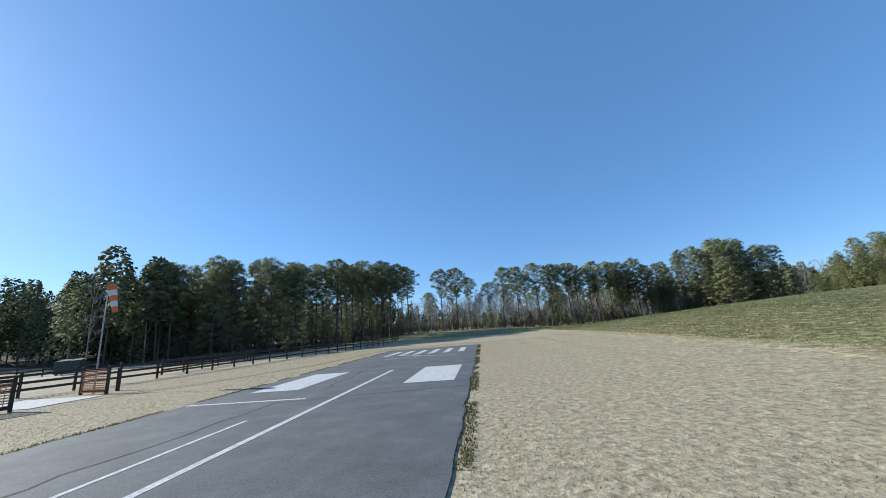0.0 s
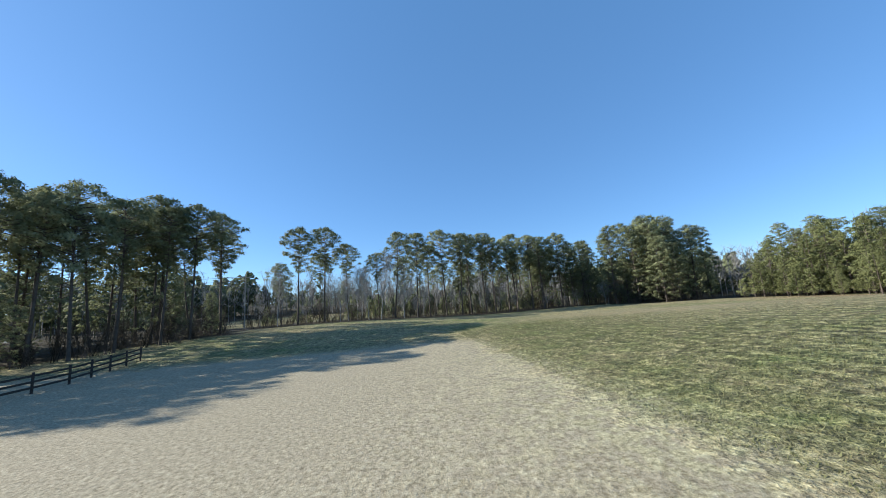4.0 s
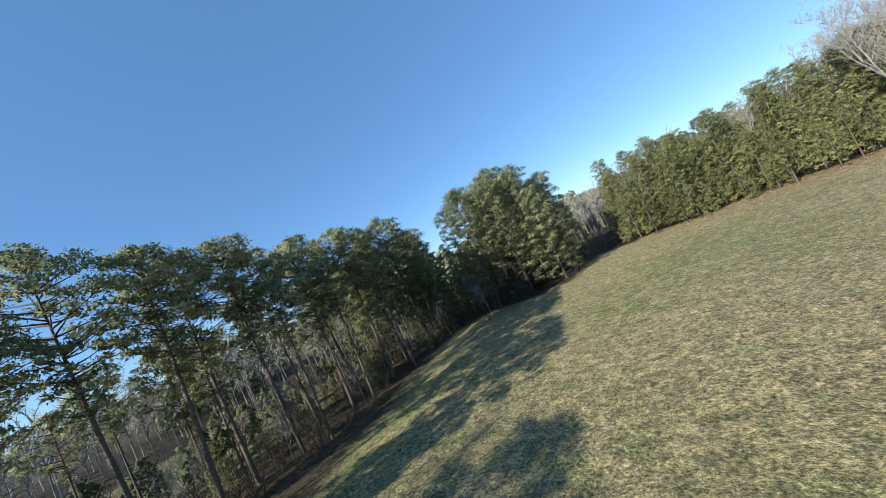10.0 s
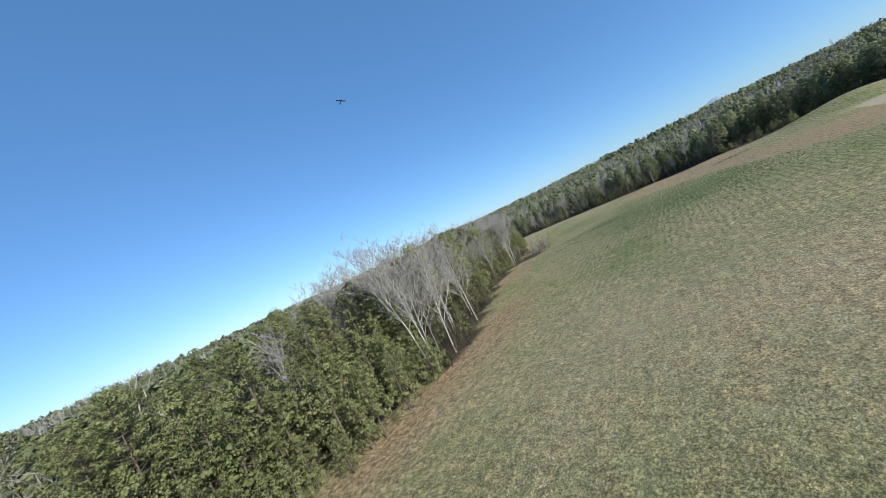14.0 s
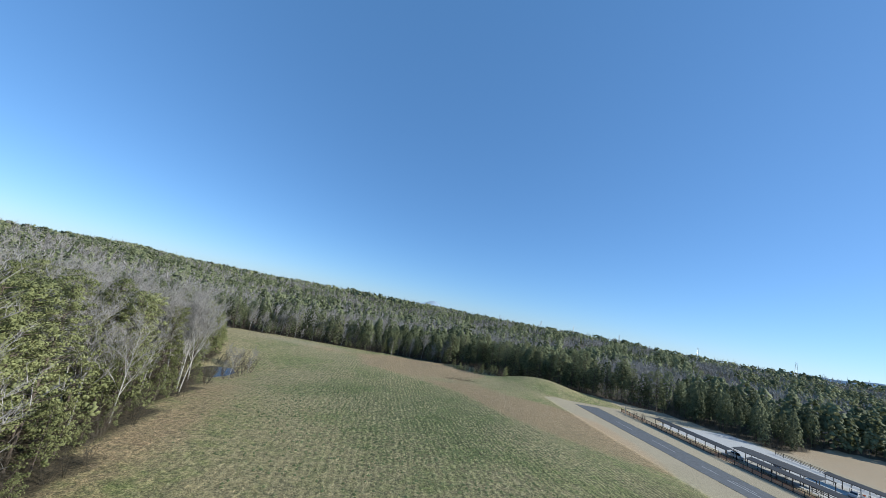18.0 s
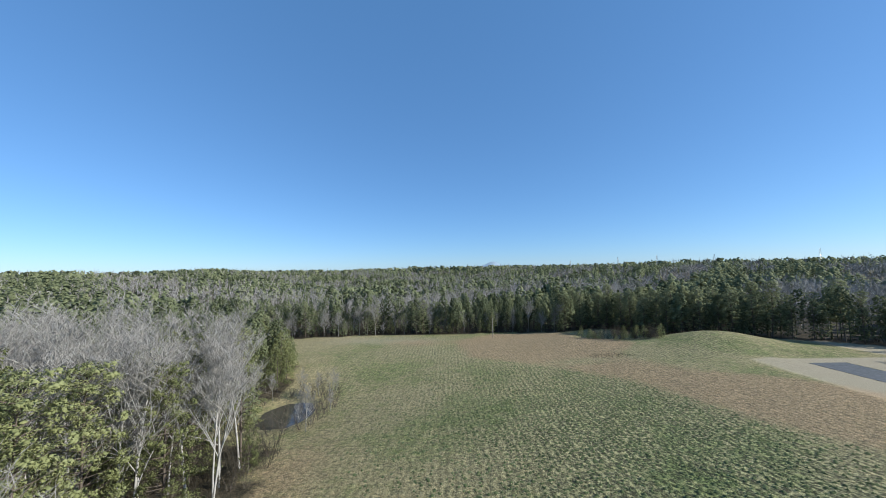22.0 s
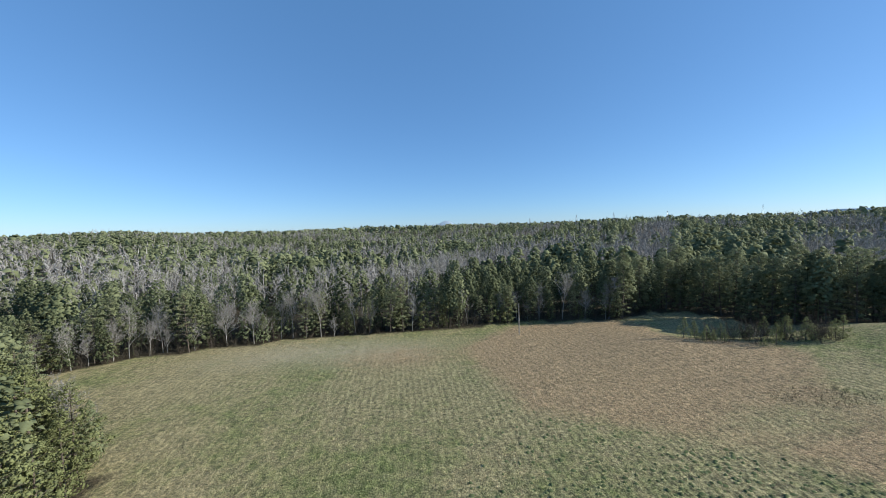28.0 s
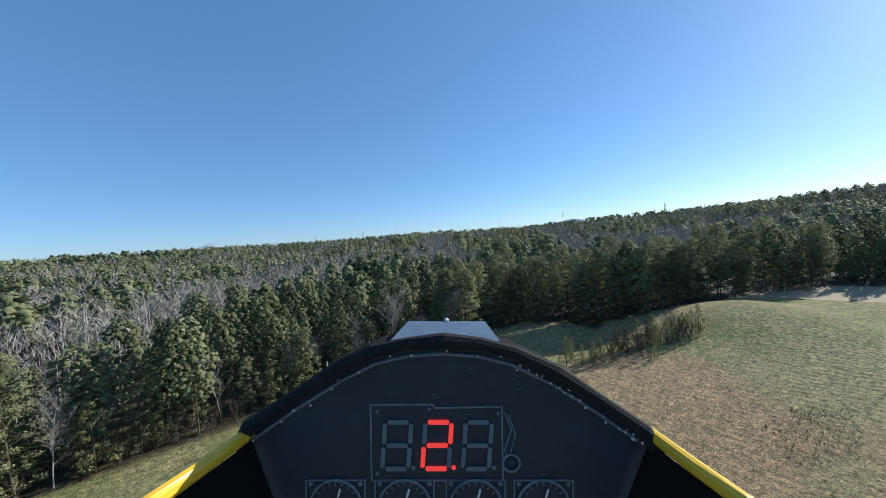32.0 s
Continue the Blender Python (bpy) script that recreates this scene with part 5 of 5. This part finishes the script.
def car(x, y, a, colour, label, kind):
    m, n, l, b = mat("car_paint")
    b.inputs["Base Color"].default_value = (*colour, 1)
    b.inputs["Roughness"].default_value = 0.28
    b.inputs["Coat Weight"].default_value = 0.6
    e = empty("car", pose(x, y, gz(x, y), 0, 0, a), label, "car")
    if kind == "suv":
        low = [(-2.35, 0.45), (-2.35, 1.0), (-2.2, 1.12), (2.2, 1.05), (2.35, 0.85), (2.35, 0.42)]
        cab = [(-2.25, 1.08), (-1.95, 1.72), (0.45, 1.76), (1.15, 1.08)]
        w = 1.86
    elif kind == "pickup":
        low = [(-2.7, 0.5), (-2.7, 1.05), (-0.6, 1.08), (2.4, 1.08), (2.65, 0.9), (2.65, 0.45)]
        cab = [(-0.75, 1.06), (-0.55, 1.75), (0.75, 1.78), (1.45, 1.06)]
        w = 1.9
    else:
        low = [(-2.2, 0.4), (-2.2, 0.9), (-1.9, 0.98), (2.0, 0.9), (2.2, 0.7), (2.2, 0.36)]
        cab = [(-1.7, 0.96), (-1.0, 1.42), (0.35, 1.44), (1.15, 0.94)]
        w = 1.76

    def prism(profile, width, top_in, name, material):
        bm = bmesh.new()
        zs = [p[1] for p in profile]
        sides = []
        for s in (-1, 1):
            sides.append([bm.verts.new((px, s * (width / 2 - top_in * (pz - min(zs)) / (max(zs) - min(zs))), pz)) for px, pz in profile])
        k = len(profile)
        bm.faces.new(sides[0])
        bm.faces.new(list(reversed(sides[1])))
        for i in range(k):
            bm.faces.new((sides[0][i], sides[1][i], sides[1][(i + 1) % k], sides[0][(i + 1) % k]))
        bmesh.ops.recalc_face_normals(bm, faces=bm.faces)
        bmesh.ops.bevel(bm, geom=list(bm.edges), offset=0.06, segments=2, affect="EDGES", profile=0.6)
        return part(name, bm, material, e)

    prism(low, w, 0.05, "body", m)
    prism(cab, w - 0.12, 0.2, "cabin", m)
    top = max(p[1] for p in cab)
    x0, x1 = cab[1][0], cab[2][0]
    for s in (-1, 1):
        bm = bmesh.new()
        box(bm, (x0 + x1) / 2, s * (w / 2 - 0.15), top - 0.30, (x1 - x0) * 0.92, 0.03, 0.36, 0, 0.01, s * 17)
        part("side_window", bm, CAR_GLASS, e)
    bm = bmesh.new()
    (xa, za), (xb, zb) = cab[2], cab[3]
    box(bm, (xa + xb) / 2 + 0.02, 0, (za + zb) / 2 + 0.02, math.hypot(xa - xb, za - zb) * 0.8, w - 0.5, 0.03, 0, 0.01, 0, math.degrees(math.atan2(za - zb, xb - xa)))
    part("windscreen", bm, CAR_GLASS, e)
    for px in (low[0][0] + 0.85, low[-1][0] - 0.85):
        for s in (-1, 1):
            bm = bmesh.new()
            tube(bm, [(px, s * (w / 2 - 0.22), 0.34), (px, s * (w / 2 - 0.2), 0.34), (px, s * (w / 2 - 0.02), 0.34), (px, s * (w / 2), 0.34)], [0.29, 0.34, 0.34, 0.29], 16)
            wh = part("wheel", bm, TYRE, e)
            bm = bmesh.new()
            tube(bm, [(px, s * (w / 2 - 0.05), 0.34), (px, s * (w / 2 + 0.012), 0.34)], [0.2, 0.17], 12)
            part("rim", bm, GREY_METAL, wh)
    for s in (-1, 1):
        bm = bmesh.new()
        box(bm, low[-2][0] - 0.02, s * (w / 2 - 0.28), low[-2][1] - 0.08, 0.08, 0.32, 0.14, 0, 0.02)
        part("headlight", bm, GREY_METAL, e)


car(-45.0, 21.8, 70, (0.10, 0.12, 0.15), "blue-grey sport utility car parked on the gravel", "suv")
car(-38.5, 17.5, 60, (0.72, 0.72, 0.70), "white saloon car parked beside the shelter", "saloon")
car(-31.0, -17.5, 80, (0.74, 0.74, 0.73), "white pickup truck parked between the shelters", "pickup")
car(-46.0, 2.0, 20, (0.30, 0.31, 0.33), "silver grey saloon car parked on the gravel", "saloon")
car(-44.0, -14.0, 10, (0.05, 0.07, 0.13), "dark blue pickup truck parked on the gravel", "pickup")
bin_ = empty("waste_bin", pose(-57.0, 44.5, gz(-57, 44.5), 0, 0, 30), "dark green metal waste skip beside the gravel drive", "bin")
BIN_GREEN = simple("bin_paint", (0.018, 0.030, 0.026), (0.045, 0.062, 0.055), 4.0, 0.6)
bm = bmesh.new()
box(bm, 0, 0, 1.0, 2.6, 1.8, 1.7, 0, 0.06)
part("body", bm, BIN_GREEN, bin_)
for s in (-1, 1):
    bm = bmesh.new()
    box(bm, s * 0.66, 0.05, 1.92, 1.26, 1.8, 0.08, 0, 0.03, 7)
    part("lid", bm, ROOF_DARK, bin_)
    bm = bmesh.new()
    box(bm, s * 1.36, 0, 1.1, 0.12, 1.5, 0.16, 0, 0.03)
    part("lifting_arm", bm, BIN_GREEN, bin_)
    for sy in (-0.7, 0.7):
        bm = bmesh.new()
        tube(bm, [(s * 1.05, sy - 0.05, 0.09), (s * 1.05, sy + 0.05, 0.09)], [0.09, 0.09], 10)
        part("wheel", bm, TYRE, bin_)


# ---- short grass near the runway ----
def grass(name, n, x0, x1, y0, y1, keep, h, material, label):
    g = np.random.default_rng(17)
    x, y = g.uniform(x0, x1, n), g.uniform(y0, y1, n)
    m = keep(x, y)
    x, y = x[m], y[m]
    z = np.where((x > -24) & (x < 4) & (y < 56), 0.0, height(x, y))
    n = len(x)
    vs = np.empty((n, 2, 3, 3))
    for k in range(2):
        a = g.uniform(0, math.tau, n)
        ln = h * g.uniform(0.5, 1.3, n)
        w = h * (0.16 + 0.3 * g.uniform(size=n))
        ox, oy = x + g.normal(size=n) * h * 0.5, y + g.normal(size=n) * h * 0.5
        vs[:, k, 0] = np.stack([ox - np.sin(a) * w, oy + np.cos(a) * w, z - 0.01], 1)
        vs[:, k, 1] = np.stack([ox + np.sin(a) * w, oy - np.cos(a) * w, z - 0.01], 1)
        lean = g.uniform(0.2, 1.3, n) * ln
        vs[:, k, 2] = np.stack([ox + np.cos(a) * lean, oy + np.sin(a) * lean, z + ln], 1)
    v = vs.reshape(-1, 3)
    return tagged(new(name, tri_mesh(name, v, np.arange(len(v)).reshape(-1, 3), material)), label, "grass", kind="stuff")


DRY_GRASS = foliage("dry_grass", (0.205, 0.162, 0.098), (0.358, 0.294, 0.190), (0.51, 0.432, 0.300), 0.3, 0.4)
GREEN_GRASS = foliage("green_grass", (0.11, 0.115, 0.05), (0.21, 0.205, 0.095), (0.40, 0.375, 0.21), 0.3, 0.3)
grass("grass", 135000, -24, 15, -2, 52, lambda x, y: ((x < RX0 - 0.05) | (x > RX1 + 0.05) | (y > RY1 + 0.05)) & (x < 12.8 + 0.02 * y) & ~((x < -20) & (y > 14) & (y < 18)), 0.030, DRY_GRASS, "short dormant tan grass beside the runway")
grass("grass", 110000, 3, 40, 10, 96, lambda x, y: (x > 12.8 + 0.02 * y) & (np.random.default_rng(9).uniform(size=x.shape) < sstep(44, 16, x) * sstep(98, 84, y) * sstep(8, 26, y)), 0.075, GREEN_GRASS, "green and straw-coloured grass of the field")
CROP = foliage("crop_leaves", (0.058, 0.074, 0.032), (0.125, 0.148, 0.062), (0.235, 0.245, 0.115), 0.2, 0.09)


def crop_tufts():
    """Low leafy clumps of the sown field, in wavering drill rows."""
    g = np.random.default_rng(29)
    step = 0.76
    i, j = np.meshgrid(np.arange(0, 132), np.arange(0, 220))
    y = -92 + j.ravel() * step + g.normal(size=i.size) * 0.22
    x = 16 + i.ravel() * step + g.normal(size=i.size) * 0.30 + 0.5 * np.sin(y / 7.0)
    keep = inside(x, y, OPEN) & ~inside(x, y, TILLED) & (x > 12 + 0.03 * y) & (x > 26 - 0.3 * (y + 30)) & (g.uniform(size=x.size) < 0.80)
    keep &= g.uniform(size=x.size) < 1.25 * gauss(x, y, 72, -24, 34, 52) - 0.12
    x, y = x[keep], y[keep]
    n, k = len(x), 5
    r = g.uniform(0.17, 0.36, n)
    top = np.stack([x, y, height(x, y) + g.uniform(0.12, 0.26, n)], 1)
    ang = (np.arange(k)[None] + g.uniform(-0.3, 0.3, (n, k))) * math.tau / k
    rr = r[:, None] * g.uniform(0.6, 1.3, (n, k))
    rx, ry = x[:, None] + np.cos(ang) * rr, y[:, None] + np.sin(ang) * rr
    v = np.concatenate([top[:, None], np.stack([rx, ry, height(rx, ry) - 0.02], 2)], 1).reshape(-1, 3)
    base = np.arange(n)[:, None, None] * (k + 1)
    t = np.array([(0, q + 1, (q + 1) % k + 1) for q in range(k)])[None] + base
    tagged(new("crop", tri_mesh("crop", v, t.reshape(-1, 3), CROP)), "low green crop clumps sown in rows over the field", "crop", kind="stuff")


crop_tufts()
VERGE_GRASS = foliage("verge_grass", (0.070, 0.070, 0.030), (0.165, 0.152, 0.072), (0.33, 0.285, 0.165), 0.3, 0.6)
grass("grass", 9000, RX0 - 0.28, RX0 + 0.06, RY0, RY1, lambda x, y: np.sin(y * 0.9) + np.sin(y * 2.3 + 1) > -0.7, 0.060, VERGE_GRASS, "ragged olive grass along the edge of the asphalt")
grass("grass", 9000, RX1 - 0.06, RX1 + 0.28, RY0, RY1, lambda x, y: np.sin(y * 0.8 + 2) + np.sin(y * 2.1) > -0.5, 0.055, VERGE_GRASS, "ragged olive grass along the edge of the asphalt")


# ---- another model aeroplane in the air ----
FLYER_SKIN = simple("dark_covering", (0.030, 0.034, 0.042), (0.070, 0.076, 0.088), 6.0, 0.5)
flyer = empty("model_aeroplane", pose(112.8, 67.8, 55.0, 6, -12, 68) @ Matrix.Scale(0.9, 4), "small dark high-wing model aeroplane flying over the field", "model aeroplane")
bm = bmesh.new()
tube(bm, [(0, 0.78, 0), (0, 0.62, 0.01), (0, 0.2, 0.02), (0, -0.3, 0.01), (0, -0.85, 0.0)], [0.04, 0.085, 0.10, 0.07, 0.025], 10)
part("fuselage", bm, FLYER_SKIN, flyer)
for nm, y0, span, chord, z0 in (("wing", 0.22, 2.2, 0.34, 0.11), ("tailplane", -0.78, 0.8, 0.2, 0.02)):
    bm = bmesh.new()
    box(bm, 0, y0, z0, span, chord, 0.04, 0, 0.015)
    part(nm, bm, FLYER_SKIN, flyer)
bm = bmesh.new()
box(bm, 0, -0.8, 0.16, 0.025, 0.22, 0.3, 0, 0.01)
part("fin", bm, FLYER_SKIN, flyer)
for sx in (-1, 1):
    bm = bmesh.new()
    tube(bm, [(sx * 0.17, 0.35, -0.26), (sx * 0.21, 0.35, -0.26)], [0.06, 0.06], 12)
    part("wheel", bm, TYRE, flyer)
    bm = bmesh.new()
    tube(bm, [(sx * 0.04, 0.32, -0.06), (sx * 0.17, 0.35, -0.26)], [0.01, 0.01], 6)
    part("undercarriage_leg", bm, GREY_METAL, flyer)


# ---- the carrying model aeroplane, at the end of its flight ----
EYE = pose(98.36, -74.26, 22.25, 88.45, 4.23, -221.54)
DASH_BLACK = simple("matt_black_panel", (0.016, 0.020, 0.030), (0.034, 0.042, 0.058), 14.0, 0.55, 0, 0.15, 0.0006)
FOAM = simple("black_foam_edge", (0.004, 0.004, 0.004), (0.014, 0.014, 0.014), 60.0, 0.95, 0, 0.8, 0.001)
DECK = simple("dull_blue_grey_deck", (0.055, 0.075, 0.110), (0.110, 0.140, 0.190), 20.0, 0.45, 0, 0.2, 0.0005)
YELLOW = simple("yellow_film_covering", (0.78, 0.42, 0.02), (0.86, 0.52, 0.04), 8.0, 0.35, 0, 0.1, 0.0005)
SILVER = simple("worn_silver_print", (0.10, 0.12, 0.14), (0.24, 0.26, 0.28), 40.0, 0.5)
SEG_OFF = simple("unlit_segment", (0.11, 0.14, 0.16), (0.19, 0.22, 0.24), 30.0, 0.4)
SEG_ON, _n, _l, _b = mat("lit_red_segment")
_b.inputs["Base Color"].default_value = (0.5, 0.03, 0.03, 1)
_b.inputs["Emission Color"].default_value = (1.0, 0.06, 0.05, 1)
_b.inputs["Emission Strength"].default_value = 0.5
plane = empty("model_aeroplane", EYE, "yellow model aeroplane with a black instrument panel and red digits", "model aeroplane")
F = 612.5


def cp(u, v, d):
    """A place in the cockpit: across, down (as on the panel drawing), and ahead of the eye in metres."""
    return Vector(((u - 784) / F * d, (441 - v) / F * d, -d))


ARCH = [(425, 800), (440, 765), (520, 710), (600, 660), (660, 630), (720, 616), (785, 612), (850, 617), (910, 632), (985, 668), (1060, 715), (1140, 770), (1165, 805)]
bm = bmesh.new()
front = [bm.verts.new(cp(u, v, 0.30)) for u, v in ARCH] + [bm.verts.new(cp(1190, 1010, 0.30)), bm.verts.new(cp(400, 1010, 0.30))]
back = [bm.verts.new(vt.co + Vector((0, 0, -0.006))) for vt in front]
bm.faces.new(list(reversed(front)))
bm.faces.new(back)
for k in range(len(front)):
    bm.faces.new((front[k], front[(k + 1) % len(front)], back[(k + 1) % len(back)], back[k]))
bmesh.ops.recalc_face_normals(bm, faces=bm.faces)
part("instrument_panel", bm, DASH_BLACK, plane)
bm = bmesh.new()
tube(bm, [cp(u, v - 8, 0.292) for u, v in ARCH], [0.0062 + 0.0012 * math.sin(2.3 * k) for k in range(len(ARCH))], 10)
part("coaming", bm, FOAM, plane)
bm = bmesh.new()
rim = [(u, v - 12) for u, v in ARCH[1:-1]]
r0 = [bm.verts.new(cp(u, v, 0.298)) for u, v in rim]
r1 = [bm.verts.new(cp(785 + (u - 785) * 0.86, 580 + (v - 600) * 0.86, 0.40)) for u, v in rim]
for k in range(len(rim) - 1):
    bm.faces.new((r0[k], r0[k + 1], r1[k + 1], r1[k]))
bmesh.ops.solidify(bm, geom=list(bm.faces), thickness=0.002)
part("cowl_top", bm, FOAM, plane)
bm = bmesh.new()
q = [cp(690, 604, 0.30), cp(885, 604, 0.30), cp(858, 569, 0.40), cp(722, 569, 0.40)]
lo = [bm.verts.new(p) for p in q]
hi = [bm.verts.new(p + Vector((0, -0.004, 0))) for p in q]
bm.faces.new(lo)
bm.faces.new(list(reversed(hi)))
for k in range(4):
    bm.faces.new((lo[k], lo[(k + 1) % 4], hi[(k + 1) % 4], hi[k]))
bmesh.ops.recalc_face_normals(bm, faces=bm.faces)
part("nose_deck", bm, DECK, plane)
bm = bmesh.new()
bmesh.ops.create_uvsphere(bm, u_segments=10, v_segments=6, radius=0.0028, matrix=Matrix.Translation(cp(790, 567, 0.40)))
part("sight_bead", bm, SOCK_WHITE, plane)
for s, pts in ((-1, [(442, 766, 0.295), (360, 826, 0.25), (265, 892, 0.215), (160, 965, 0.19)]), (1, [(1152, 768, 0.295), (1232, 828, 0.25), (1322, 892, 0.215), (1420, 965, 0.19)])):
    bm = bmesh.new()
    tube(bm, [cp(*p) for p in pts], [0.0052, 0.0056, 0.006, 0.0062], 10)
    part("cockpit_sill", bm, YELLOW, plane, "yellow covered sill")
    bm = bmesh.new()
    a = [bm.verts.new(cp(u - s * 4, v + 14, d)) for u, v, d in pts]
    b = [bm.verts.new(cp(u - s * 70, v + 190, d)) for u, v, d in pts]
    for k in range(3):
        bm.faces.new((a[k], a[k + 1], b[k + 1], b[k]))
    bmesh.ops.solidify(bm, geom=list(bm.faces), thickness=0.003)
    part("side_wall", bm, FOAM, plane)


def strip(bm, a, b, w, d, t=0.0012):
    """A raised flat strip on the panel from a to b."""
    p, q = cp(*a, d), cp(*b, d)
    dirn = (q - p).normalized()
    side = Vector((-dirn.y, dirn.x, 0)) * w
    ring = [p + side * 0.6, p + dirn * w, p - side * 0.6, q - side * 0.6, q - dirn * w, q + side * 0.6]
    ring = [p - dirn * 0 + side, q + side, q + dirn * w * 0.6, q - side, p - side, p - dirn * w * 0.6]
    top = [bm.verts.new(v + Vector((0, 0, t))) for v in ring]
    low = [bm.verts.new(v) for v in ring]
    bm.faces.new(top)
    for k in range(6):
        bm.faces.new((low[k], low[(k + 1) % 6], top[(k + 1) % 6], top[k]))
    bmesh.ops.recalc_face_normals(bm, faces=bm.faces)


SEGS = {"a": ((6, 0), (40, 0)), "b": ((46, 4), (44, 36)), "c": ((43, 46), (41, 78)), "d": ((2, 82), (36, 82)), "e": ((-3, 46), (-5, 78)), "f": ((0, 4), (-2, 36)), "g": ((4, 41), (38, 41))}
for k, lit in enumerate(("", "abged", "")):
    x0 = 682 + 71 * k
    digit = new("digit")
    digit.parent = plane
    for s, (p, r) in SEGS.items():
        bm = bmesh.new()
        strip(bm, (x0 + p[0], 747 + p[1]), (x0 + r[0], 747 + r[1]), 0.0019, 0.2995)
        part("segment", bm, SEG_ON if s in lit else SEG_OFF, digit)
    bm = bmesh.new()
    strip(bm, (x0 + 48, 827), (x0 + 52, 827), 0.0018, 0.2995)
    part("decimal_point", bm, SEG_ON if lit else SEG_OFF, digit)
BEZEL = [((656, 716), (765, 716)), ((765, 716), (770, 722)), ((770, 722), (888, 720)), ((888, 720), (890, 850)), ((656, 716), (658, 850)), ((658, 850), (890, 850))]
for a, b in BEZEL:
    bm = bmesh.new()
    strip(bm, a, b, 0.0007, 0.2997, 0.0006)
    part("bezel_strip", bm, SILVER, plane)
for cx in (594, 716, 842, 962):
    e = new("gauge")
    e.parent = plane
    ring = [cp(cx + 46 * math.cos(k * math.tau / 24), 896 + 46 * math.sin(k * math.tau / 24), 0.2985) for k in range(25)]
    bm = bmesh.new()
    tube(bm, ring, [0.0012] * 25, 6)
    part("gauge_rim", bm, SILVER, e)
    bm = bmesh.new()
    for k in range(9):
        a = math.radians(200 + k * 17.5)
        strip(bm, (cx + 36 * math.cos(a), 896 + 36 * math.sin(a)), (cx + 42 * math.cos(a), 896 + 42 * math.sin(a)), 0.0005, 0.2997, 0.0004)
    part("gauge_scale", bm, SILVER, e)
    bm = bmesh.new()
    strip(bm, (cx, 896), (cx + 8, 866), 0.0009, 0.2990, 0.0006)
    part("gauge_needle", bm, SOCK_WHITE, e)
    for sx in (-44, 44):
        bm = bmesh.new()
        bmesh.ops.create_uvsphere(bm, u_segments=8, v_segments=5, radius=0.0022, matrix=Matrix.Translation(cp(cx + sx, 856, 0.2995)))
        part("screw", bm, SILVER, e)
    bm = bmesh.new()
    for a, b in (((cx - 52, 850), (cx + 52, 850)), ((cx - 52, 850), (cx - 52, 930)), ((cx + 52, 850), (cx + 52, 930))):
        strip(bm, a, b, 0.0006, 0.2996, 0.0005)
    part("gauge_surround", bm, SILVER, e)
bm = bmesh.new()
tube(bm, [cp(785 + (u - 785) * 0.965, 640 + (v - 626) * 0.97, 0.2985) for u, v in ARCH[1:-1]], [0.0016] * (len(ARCH) - 2), 6)
part("panel_rim", bm, SILVER, plane, "worn grey rim inside the coaming")
knob = [cp(905 + 15 * math.cos(k * math.tau / 20), 820 + 15 * math.sin(k * math.tau / 20), 0.2985) for k in range(21)]
bm = bmesh.new()
tube(bm, knob, [0.0011] * 21, 6)
part("knob_ring", bm, SILVER, plane)
bm = bmesh.new()
tube(bm, [cp(905, 820, 0.2995), cp(905, 820, 0.2965)], [0.0034, 0.0030], 14)
part("knob", bm, DASH_BLACK, plane)
for a, b in (((892, 728), (905, 760)), ((905, 760), (893, 796)), ((893, 796), (898, 810)), ((900, 735), (912, 768)), ((912, 768), (904, 800))):
    bm = bmesh.new()
    strip(bm, a, b, 0.0005, 0.2996, 0.0005)
    part("printed_line", bm, SILVER, plane)
# paint chips and dew along the coaming
crumb = np.random.default_rng(61)
for k in range(46):
    q = crumb.uniform(0, len(ARCH) - 1.001) if k < 18 else crumb.uniform(8.2, 11.0)
    i = int(q)
    u = ARCH[i][0] + (ARCH[i + 1][0] - ARCH[i][0]) * (q - i)
    v = ARCH[i][1] + (ARCH[i + 1][1] - ARCH[i][1]) * (q - i)
    bm = bmesh.new()
    bmesh.ops.create_icosphere(bm, subdivisions=1, radius=crumb.uniform(0.0006, 0.0014), matrix=Matrix.Translation(cp(785 + (u - 785) * 0.97 + crumb.normal() * 4, v + 12 + crumb.normal() * 4, 0.2965)))
    part("dew_drop", bm, SOCK_WHITE, plane)
for k in range(8):
    bm = bmesh.new()
    bmesh.ops.create_icosphere(bm, subdivisions=1, radius=0.0009, matrix=Matrix.Translation(cp(crumb.uniform(600, 980), crumb.uniform(650, 700), 0.2990)))
    part("dew_drop", bm, SILVER, plane)
for x0, y0 in ((668, 728), (882, 732), (668, 838), (760, 724)):
    bm = bmesh.new()
    bmesh.ops.create_uvsphere(bm, u_segments=8, v_segments=5, radius=0.0017, matrix=Matrix.Translation(cp(x0, y0, 0.2995)))
    part("screw", bm, SILVER, plane)
